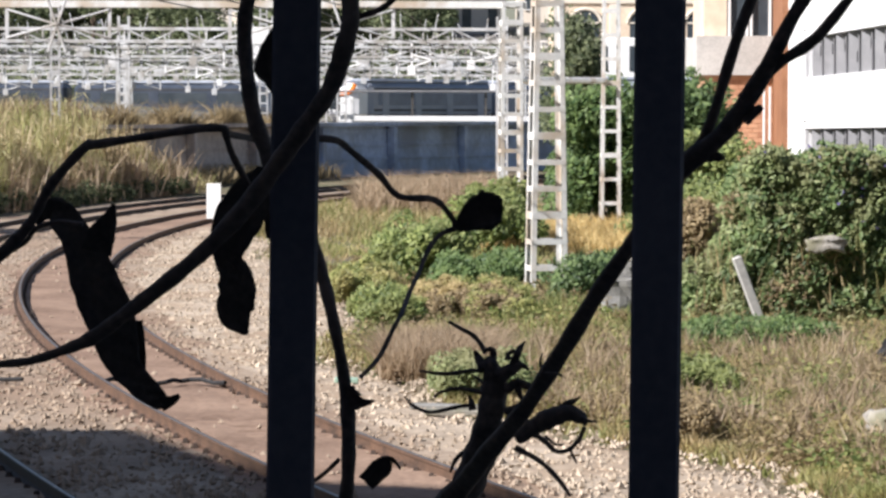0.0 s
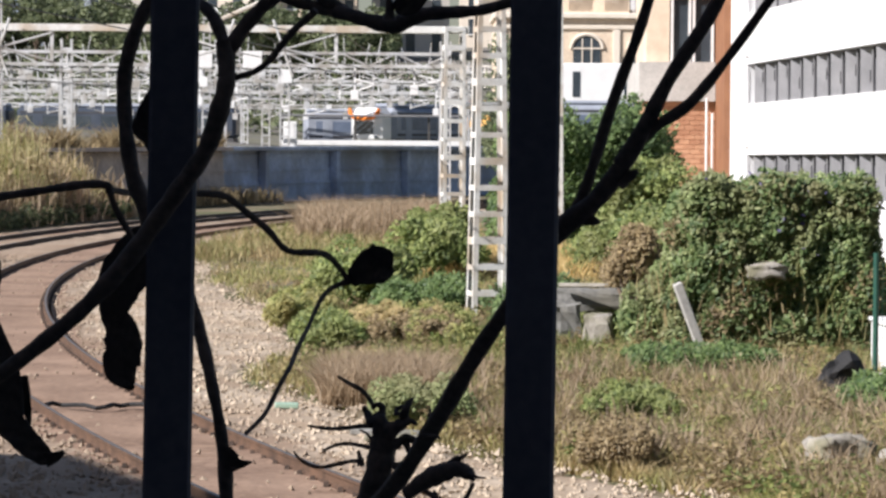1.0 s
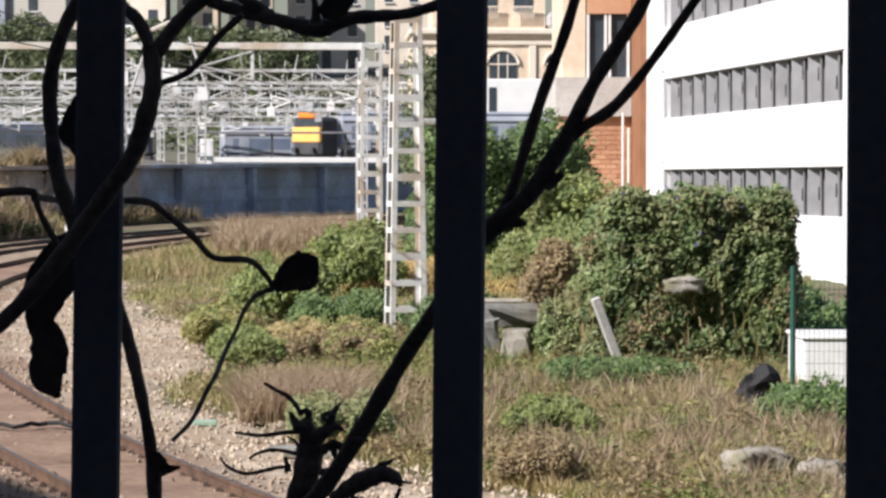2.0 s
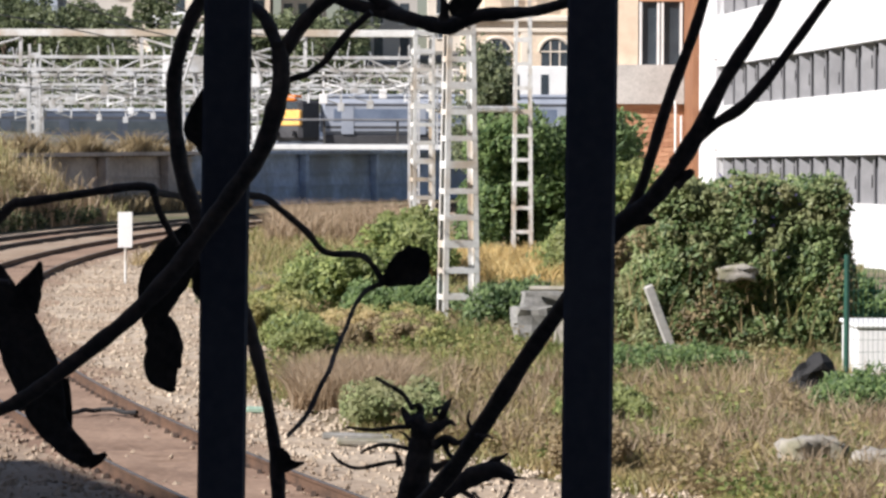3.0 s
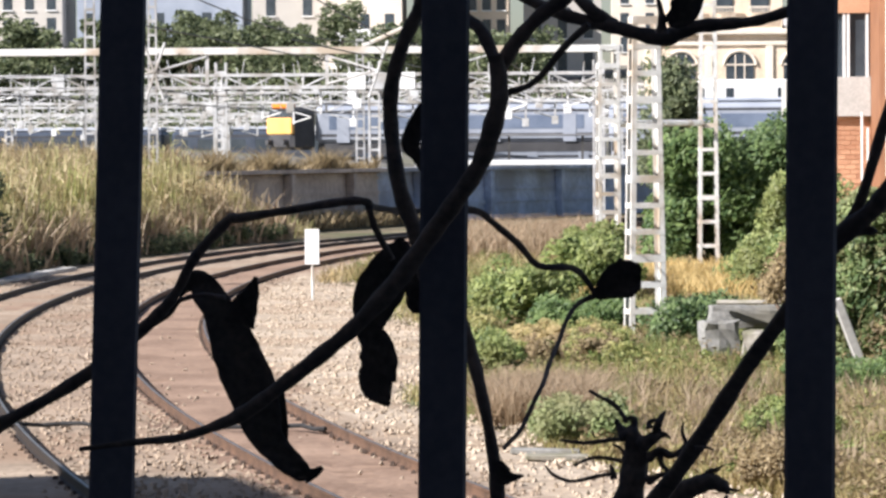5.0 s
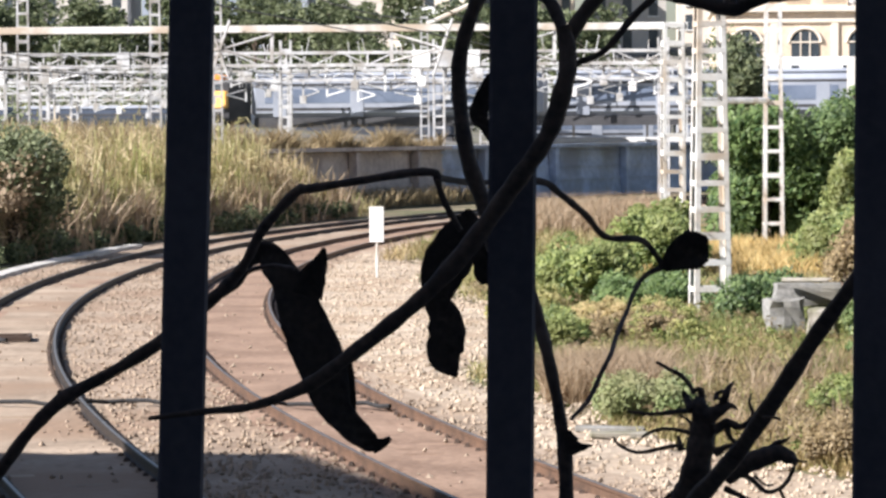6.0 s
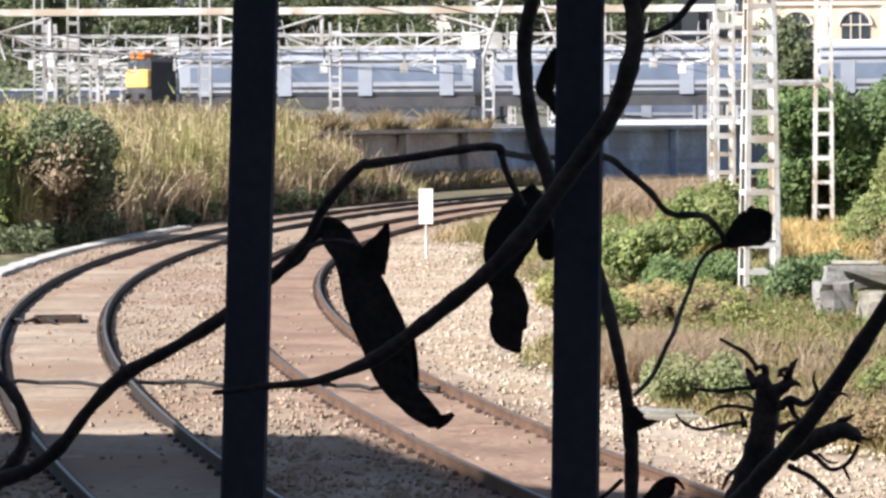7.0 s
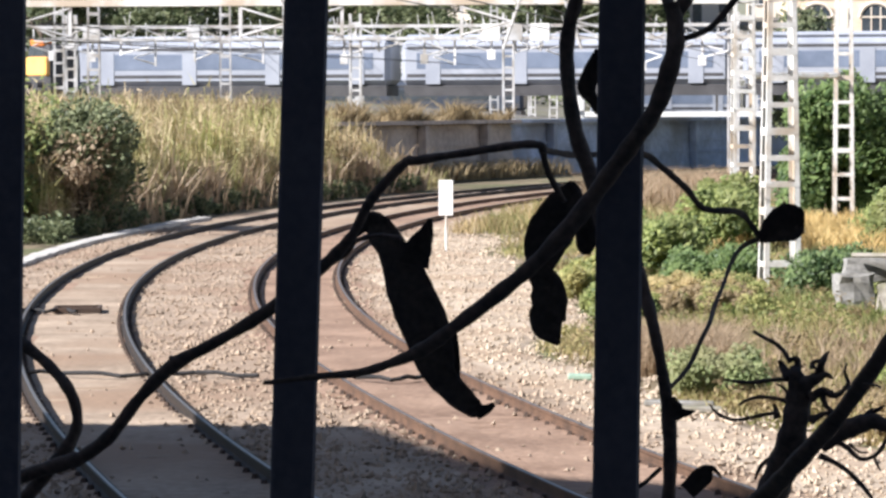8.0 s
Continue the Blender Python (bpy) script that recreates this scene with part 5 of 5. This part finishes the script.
def hedge():
    """The big box-shaped hedge: flat top, upright face full of hollows, morning-glory flowers, a withered shoulder."""
    def filled(n, x0, x1, z0, cap, y0, deep, r):
        c = []
        while len(c) < n:
            x, z = rng.uniform(x0, x1), rng.uniform(z0, 3.2)
            if z < cap(x) + 0.1 * noise.noise((x * 1.9, 0, 7)):
                c.append((x, y0 + 0.12 * noise.noise((x * 1.4, z * 1.4, 2)) + deep * rng.uniform(0, 1) ** 1.7, z))
        return c, [r * rng.uniform(0.55, 1.35) for _ in range(n)]

    c, r = filled(560, 4.35, 7.66, 0.1, lambda x: 2.86 - 0.35 * max(0, 4.9 - x), 58.0, 1.5, 0.26)
    c2, r2 = filled(60, 3.5, 4.6, 0.05, lambda x: 0.75 + 0.9 * (x - 3.5), 58.7, 1.3, 0.26)
    n = 125000
    t = leaf_mass("hedge", c + c2, r + r2, n, np.full(n, 0.068), L_HEDGE, "dense flat-topped green hedge with browned patches", "hedge", (5.5, 59.4, -0.1))
    # darker ivy sprays over the face and the rim
    k = [i for i in range(len(c)) if c[i][1] < 58.9 and noise.noise((c[i][0] * 0.9, c[i][2] * 1.2, 5)) > -0.05]
    v, f = leaves(clumped(17000, [c[i] for i in k], [r[i] * 1.12 for i in k], 0.8), np.full(17000, 0.075), 0.7, (-0.4, -0.7, 0.5))
    raw("ivy_spray", v, f, L_IVY, t, "darker hanging ivy leaves")
    k = [i for i in range(len(c)) if c[i][1] < 58.7 and noise.noise((c[i][0] * 1.1, c[i][2] * 0.8, 15)) > 0.22]
    v, f = leaves(clumped(4500, [c[i] for i in k], [r[i] * 1.1 for i in k], 0.8), np.full(4500, 0.055), 0.9, (-0.4, -0.7, 0.5))
    raw("withered_spray", v, f, L_BROWN, t, "withered brown leaves")
    k = [i for i in range(len(c)) if c[i][1] < 58.8 and c[i][2] > 1.5 and noise.noise((c[i][0] * 0.6, c[i][2] * 0.7, 25)) > -0.1]
    v, f = leaves(clumped(90, [c[i] for i in k], [r[i] * 1.25 for i in k], 0.98), np.full(90, 0.075))
    tagged(raw("flowers", v, f, L_PURPLE, t), "small purple flowers", kind="stuff")
    # dry stalks that hang in the face and stand at its foot
    n = 800
    xy = np.c_[rng.uniform(3.6, 7.7, n), rng.uniform(57.5, 58.0, n)]
    z = np.where(rng.uniform(0, 1, n) < 0.75, -0.1, rng.uniform(0.2, 1.4, n))
    v, f = blades(xy, z, rng.uniform(0.2, 0.5, n), 0.01, 0.3)
    tagged(raw("dry_growth", v, f, L_GRASS, t), "dry stalks", kind="stuff")
    c, r = lumps(3.3, 4.2, 60.2, 61.6, 1.2, 2.3, 30, 0.24, 0.5)
    leaf_mass("withered_bush", c, r, 3000, np.full(3000, 0.06), L_BROWN, "withered brown creeper at the end of the hedge", "bush", (3.8, 60.5, -0.1))


hedge()


def bush(x0, x1, y0, y1, z1, n, r, mat, label, size, drop=0.55):
    c, rr = lumps(x0, x1, y0, y1, 0.1, z1 - r * 0.7, n, r, drop)
    leaf_mass("bush", c, rr, n * 240, np.full(n * 240, size), mat, label, "bush", ((x0 + x1) / 2, (y0 + y1) / 2, -0.2))


def bushes():
    bush(2.7, 5.8, 112, 118, 5.0, 100, 0.7, L_TREE, "tall fresh-green bush behind the masts", 0.14, 0.3)
    bush(5.0, 8.1, 113, 119, 5.5, 120, 0.7, L_IVY, "tall dark green bush behind the masts", 0.14, 0.35)
    bush(6.2, 8.6, 108, 112, 3.6, 60, 0.55, L_SHRUB, "fresh-green bush before the dark one", 0.12, 0.5)
    bush(8.2, 10.8, 100, 108, 2.9, 60, 0.6, L_TREE, "green bush at the foot of the brick building", 0.13)
    bush(4.2, 7.6, 88, 96, 1.8, 70, 0.5, L_SHRUB, "yellow-green bush behind the hedge", 0.1)
    bush(-2.25, -0.45, 74, 78, 1.55, 46, 0.4, L_SHRUB, "leafy green shrub in the dry grass", 0.085)
    bush(-0.7, 1.3, 86, 93, 1.95, 54, 0.42, L_SHRUB, "leafy green shrub at the foot of the masts", 0.09)
    bush(-0.9, 1.1, 70, 74, 0.75, 50, 0.3, L_TREE, "fresh green weeds beside the lattice mast", 0.07)
    bush(-3.0, -1.9, 66, 72, 0.6, 44, 0.22, L_GREEN, "yellow-green straggling weeds at the ballast edge", 0.055)
    bush(-2.3, -1.3, 58, 62, 0.62, 34, 0.26, L_SHRUB, "green weeds at the ballast edge", 0.055)
    bush(-1.6, 0.9, 60, 67, 0.5, 60, 0.2, L_GREEN, "yellow-green straggling weeds in the dry grass", 0.045)
    bush(-1.0, 0.6, 60, 64, 0.5, 30, 0.18, L_BROWN, "brown withered weeds in the dry grass", 0.04)
    bush(1.6, 3.1, 66, 70, 0.85, 46, 0.34, L_IVY, "dark green weeds beside the concrete blocks", 0.075)
    bush(3.2, 4.6, 62.4, 65, 0.9, 50, 0.32, L_SHRUB, "green weeds behind the concrete blocks", 0.065)
    bush(-0.6, 0.55, 44.2, 46.2, 0.6, 34, 0.2, L_HEDGE, "low green weed at the ballast edge", 0.042)
    bush(2.2, 3.3, 44, 46, 0.42, 34, 0.2, L_SHRUB, "low green weed in the dry grass", 0.042)
    bush(1.9, 2.6, 38.5, 40, 0.4, 26, 0.17, L_BROWN, "brown withered weed in the dry grass", 0.038)
    bush(5.9, 7.4, 45, 48, 0.5, 44, 0.28, L_TREE, "leafy green weeds in front of the masonry", 0.055)
    bush(3.4, 5.6, 53.2, 55.6, 0.36, 60, 0.2, L_TREE, "fresh green low weeds before the hedge", 0.045)
    bush(7.3, 9.6, 61, 64, 1.2, 50, 0.5, L_TREE, "soft green shrub behind the mesh fence", 0.09)
    c, rr = lumps(3.9, 6.6, 198, 203, 2.5, 9.6, 60, 1.0, 0.5)
    leaf_mass("tree", c, rr, 9000, np.full(9000, 0.2), L_HILL, "grey-green thinly leaved tree behind the masts", "tree", (5.2, 200.5, -0.2))
    c, rr = lumps(-20.9, -18.3, 101, 105, 0.3, 4.0, 60, 0.7, 0.3)
    leaf_mass("bush", c, rr, 8000, np.full(8000, 0.11), L_HILL, "dark leafy bush at the end of the cane", "bush", (-19.6, 103, -0.2))
    c, rr = lumps(-20.8, -18.5, 100, 104, 0.2, 3.4, 40, 0.5, 0.3)
    leaf_mass("bush", c, rr, 3500, np.full(3500, 0.1), L_STRAW, "browned thin bush at the end of the cane", "bush", (-19.4, 102, -0.2))
    c, rr = lumps(-24.5, -20.5, 97, 104, 0.3, 4.4, 70, 0.9, 0.2)
    leaf_mass("bush", c, rr, 10000, np.full(10000, 0.13), L_SHRUB, "browned dark bush at the end of the cane", "bush", (-22.5, 100, -0.2))


bushes()


def cane_brake():
    """The stand of giant cane between the outer track and the wall."""
    n = 10000
    y = rng.uniform(99, 156, n)
    r = 229.6 + (235.5 - 229.6) * rng.uniform(0, 1, n)
    a = np.arcsin((y - CY) / r)
    x = CX - r * np.cos(a)
    tall = np.clip(1 - (y - 149) / 5, 0.12, 1) * (0.8 + 0.14 * np.sin(y * 0.5) + 0.12 * np.sin(y * 1.7 + r))
    h = (rng.uniform(2.4, 4.6, n)) * tall * np.clip((r - 228.6) / 2.5, 0.3, 1)
    v, f = blades(np.c_[x, y], np.full(n, -0.15), h, 0.07, 0.10, 0.1)
    t = thing("cane_brake", 0, 0, 0, "tall stand of dry yellow-green giant cane", "cane")
    tagged(raw("cane_growth", v, f, L_CANE, t), kind="stuff")
    m = 26000
    k = rng.integers(0, n, m)
    c = np.c_[x[k], y[k], h[k] * rng.uniform(0.25, 1.0, m)] + rng.normal(0, 0.12, (m, 3))
    d = np.c_[rng.normal(0, 0.35, (m, 2)), rng.uniform(-1, 0.9, m)]
    d *= (rng.uniform(0.3, 0.7, m) / np.linalg.norm(d, axis=1))[:, None]
    w = np.cross(d, [0, 1, 0]); w *= (0.026 / np.maximum(np.linalg.norm(w, axis=1), 1e-6))[:, None]
    v = np.stack([c - w, c + w, c + d], 1).reshape(-1, 3)
    f = np.arange(m * 3).reshape(-1, 3)
    tagged(raw("cane_leaves", v, f, L_CANE, t), kind="stuff")
    k = 6000
    y = rng.uniform(100, 152, k)
    a = np.arcsin((y - CY) / 230.0)
    x = CX - 230.0 * np.cos(a) + rng.normal(0, 0.5, k)
    v, f = blades(np.c_[x, y], np.full(k, -0.15), rng.uniform(0.5, 2.0, k) * (0.7 + 0.5 * np.sin(y * 1.1)), 0.045, 0.25)
    tagged(raw("withered_cane", v, f, L_STRAW, t), "brown withered growth at the foot", kind="stuff")
    # scrub along the brown wall
    n = 11000
    y = rng.uniform(140, 182, n)
    r = np.where(rng.uniform(0, 1, n) < 0.55, WALL_R + rng.uniform(0.0, 0.8, n), WALL_R - rng.uniform(0.3, 3, n))
    top = r > WALL_R - 0.05
    a = np.arcsin((y - CY) / r)
    v, f = blades(np.c_[CX - r * np.cos(a), y], np.where(top, 2.62, -0.1), np.where(top, rng.uniform(0.3, 1.5, n) * (0.75 + 0.35 * np.sin(y * 0.9)), rng.uniform(0.25, 1.05, n)), 0.04, 0.45)
    tagged(raw("wall_scrub", v, f, L_BROWN), "dry brown scrub along the weathered wall", "scrub", kind="stuff")


cane_brake()


def yard_scrub():
    """Dry brown growth along the top of the wall and the yard's edge."""
    n = 14000
    y = rng.uniform(118, 205, n)
    r = WALL_R + 1.0 + 9 * rng.uniform(0, 1, n) ** 1.6
    a = np.arcsin((y - CY) / r)
    x = CX - r * np.cos(a)
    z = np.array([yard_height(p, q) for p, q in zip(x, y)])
    tall = np.clip((178 - y) / 20, 0.15, 1)
    v, f = blades(np.c_[x, y], z - 0.05, (rng.uniform(0.5, 1.5, n) + np.clip(3.0 - z, 0, 1.2)) * tall, 0.05, 0.3)
    tagged(raw("yard_scrub", v, f, L_BROWN), "dry brown scrub along the edge of the yard", "scrub", kind="stuff")


yard_scrub()


def meadow():
    """Dry and green grass of the waste ground, thickest in tufts."""
    for name, mat, n, y0, y1, hmin, hmax, seed, label in (
            ("dry_grass", L_GRASS, 70000, 33, 100, 0.1, 0.34, 0, "dry tan grass of the waste ground"),
            ("green_grass", L_GREEN, 90000, 33, 100, 0.08, 0.3, 5, "yellow-green weeds among the dry grass")):
        y = y0 + (y1 - y0) * rng.uniform(0, 1, n) ** 1.5
        left = np.array([bed_edge(v) for v in y])
        x = left - 0.2 + (np.maximum(y * 0.135, 5) + 0.6 - left) * rng.uniform(0, 1, n) ** 0.9
        patch = np.array([noise.noise((a * 0.7, b * 0.35, seed)) + 0.6 * noise.noise((a * 2.3, b * 1.1, seed + 9)) for a, b in zip(x, y)])
        keep = patch > (-0.25 if seed == 0 else 0.0)
        x, y, patch = x[keep], y[keep], patch[keep]
        z = np.array([ground_height(a, b) for a, b in zip(x, y)])
        h = rng.uniform(hmin, hmax, len(x)) * (0.75 + 0.6 * np.clip(patch, 0, 1))
        v, f = blades(np.c_[x, y], z - 0.02, h, 0.011 + 0.00005 * 60, 0.4)
        tagged(raw(name, v, f, mat), label, "grass", kind="stuff")
    # ochre patch behind the mast, and pale feathery grass below the wall
    for name, mat, x0, x1, y0, y1, n, h, w, label in (
            ("ochre_grass", L_YELLOW, -0.6, 5.2, 88, 106, 9000, 0.6, 0.02, "bright ochre dry grass between the masts"),
            ("feathery_grass", L_STRAW, -4.6, 0.6, 118, 135, 7000, 1.3, 0.02, "pale pinkish feathery grass below the wall"),
            ("feathery_grass", L_STRAW, -1.5, 0.2, 48, 52, 9000, 0.6, 0.009, "pale feathery dry grass at the ballast edge"),
            ("dry_grass", L_GRASS, -9, 2, 100, 150, 16000, 0.5, 0.02, "dry grass strip beyond the curve")):
        x, y = rng.uniform(x0, x1, n), rng.uniform(y0, y1, n)
        keep = x > np.array([on_curve(218.0, v) for v in y])
        x, y = x[keep], y[keep]
        n = len(x)
        v, f = blades(np.c_[x, y], np.full(n, -0.15), h * rng.uniform(0.35, 1.2, n), w, 0.5)
        tagged(raw(name, v, f, mat), label, "grass", kind="stuff")


meadow()


def weeds():
    """Low branching weeds scattered over the grass."""
    for name, mat, n, size, label in (("dry_weeds", L_BROWN, 1000, 0.042, "brown branching dry weeds in the grass"), ("green_weeds", L_GREEN, 420, 0.045, "yellow-green leafy weeds in the grass"), ("dark_weeds", L_SHRUB, 260, 0.05, "dark green leafy weeds in the grass")):
        c, r = [], []
        while len(c) < n:
            y = 34 + 50 * rng.uniform(0, 1) ** 1.3
            x = bed_edge(y) + 0.2 + (max(y * 0.135, 5) - bed_edge(y)) * rng.uniform(0, 1)
            if noise.noise((x * 0.5, y * 0.3, len(name))) < -0.1:
                continue
            c.append((x, y, ground_height(x, y) + rng.uniform(0.02, 0.26)))
            r.append(rng.uniform(0.1, 0.26))
        v, f = leaves(clumped(n * 42, c, r, 0.3), np.full(n * 42, size))
        tagged(raw(name, v, f, mat), label, "weeds", kind="stuff")


weeds()


def tufts():
    """Tall dry tussocks at the near edge of the waste ground, and brush added to darken the foot of the cane."""
    for name, mat, count, per, h0, h1, y0, y1, label in (("dry_tussocks", L_STRAW, 260, 34, 0.25, 0.65, 34, 54, "tall dry brown tussocks"), ("tan_tussocks", L_GRASS, 420, 34, 0.2, 0.5, 34, 56, "tall dry tan tussocks"), ("green_tussocks", L_GREEN, 260, 30, 0.15, 0.4, 34, 58, "yellow-green tussocks"), ("green_tussocks", L_SHRUB, 420, 30, 0.14, 0.42, 51, 74, "fresh green tussocks before the hedge and masts")):
        cy = y0 + (y1 - y0) * rng.uniform(0, 1, count)
        cx = np.array([bed_edge(v) + 0.5 for v in cy]) + (cy * 0.135 - np.array([bed_edge(v) for v in cy])) * rng.uniform(0.05, 1, count)
        x = np.repeat(cx, per) + rng.normal(0, 0.13, count * per)
        y = np.repeat(cy, per) + rng.normal(0, 0.13, count * per)
        z = np.array([ground_height(a, b) for a, b in zip(x, y)])
        v, f = blades(np.c_[x, y], z - 0.02, rng.uniform(h0, h1, len(x)) * np.repeat(rng.uniform(0.6, 1.1, count), per), 0.011, 0.35)
        tagged(raw(name, v, f, mat), label, "grass", kind="stuff")
    # low dark brush, added in place of the deep shadow under the cane
    n = 170
    y = rng.uniform(92, 150, n)
    r = rng.uniform(228.7, 230.2, n)
    a = np.arcsin((y - CY) / r)
    c = np.c_[CX - r * np.cos(a), y, rng.uniform(0.0, 0.35, n)]
    v, f = leaves(clumped(n * 110, c, rng.uniform(0.2, 0.5, n), 0.3), np.full(n * 110, 0.1))
    tagged(raw("trackside_brush", v, f, L_HILL), "dark low brush along the foot of the cane, added to deepen its shade", "brush", kind="stuff")


tufts()


def hillside():
    """Trees that cover the slope between the yard and the town."""
    spec = []
    for k in range(64):
        x = -92 + 118 * (k + rng.uniform(0, 1)) / 64
        y = rng.uniform(395, 470)
        if -5 < x < 25:
            continue
        spec.append((x, y, rng.uniform(6, 11.5)))
    for x, y, h in spec:
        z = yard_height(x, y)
        n = 12
        c = [(x + rng.normal(0, 1.9), y + rng.normal(0, 1.9), z + h * (0.45 + 0.5 * rng.uniform(0, 1))) for _ in range(n)]
        r = [rng.uniform(1.1, 2.0) for _ in range(n)]
        t = thing("tree", 0, 0, 0, "broad dark green tree on the hillside", "tree", "hillside trees")
        v, f = leaves(clumped(1500, c, r), np.full(1500, 0.42))
        raw("crown", v, f, L_HILL, t)
        bm = tube(bmesh.new(), (x, y, z - 0.5), (x, y, z + h * 0.6), 0.3, 0.14)
        for q in c[:5]:
            tube(bm, (x, y, z + h * 0.35), q, 0.12, 0.04, 6)
        part("trunk", bm, M_BARK, t)
    # undergrowth on the slope
    n = 16000
    xy = np.c_[rng.uniform(-95, 2, n), rng.uniform(352, 480, n)]
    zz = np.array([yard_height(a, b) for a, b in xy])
    v, f = leaves(np.c_[xy, zz + rng.uniform(0, 1.6, n)], np.full(n, 0.5))
    tagged(raw("undergrowth", v, f, L_HILL), "dark scrub on the slope below the houses", "scrub", kind="stuff")


hillside()


# ---- what moves ----
def motions():
    away = white_train()
    rows = []
    for s in (0.0, 1.0, 2.0, 3.0, 4.0, 6.0, 8.0):
        d = 6.2 * s
        rows.append((s, pose((-11.2 + d) * (1 + d * 0.0014), 258 + d * 0.36, 2.0, 0, 0, -32)))
    walk(away, rows)
    comes = amber_train()
    path = [(0.0, 6.2, 262, 2.2), (0.6, 5.8, 260, 2.25), (1.2, 1.8, 257, 2.35), (2.5, -5.35, 250, 2.75), (3.0, -8.1, 246, 2.85), (3.8, -13.0, 242, 3.05), (4.5, -17.8, 238, 3.3),
            (5.0, -21.1, 234, 3.4), (6.4, -32.1, 221, 3.75), (7.0, -35.8, 214, 3.8), (8.0, -41.4, 203, 3.9)]
    walk(comes, [(s, pose(x, y, z, 0, 0, -38 - 2 * s)) for s, x, y, z in path])


motions()
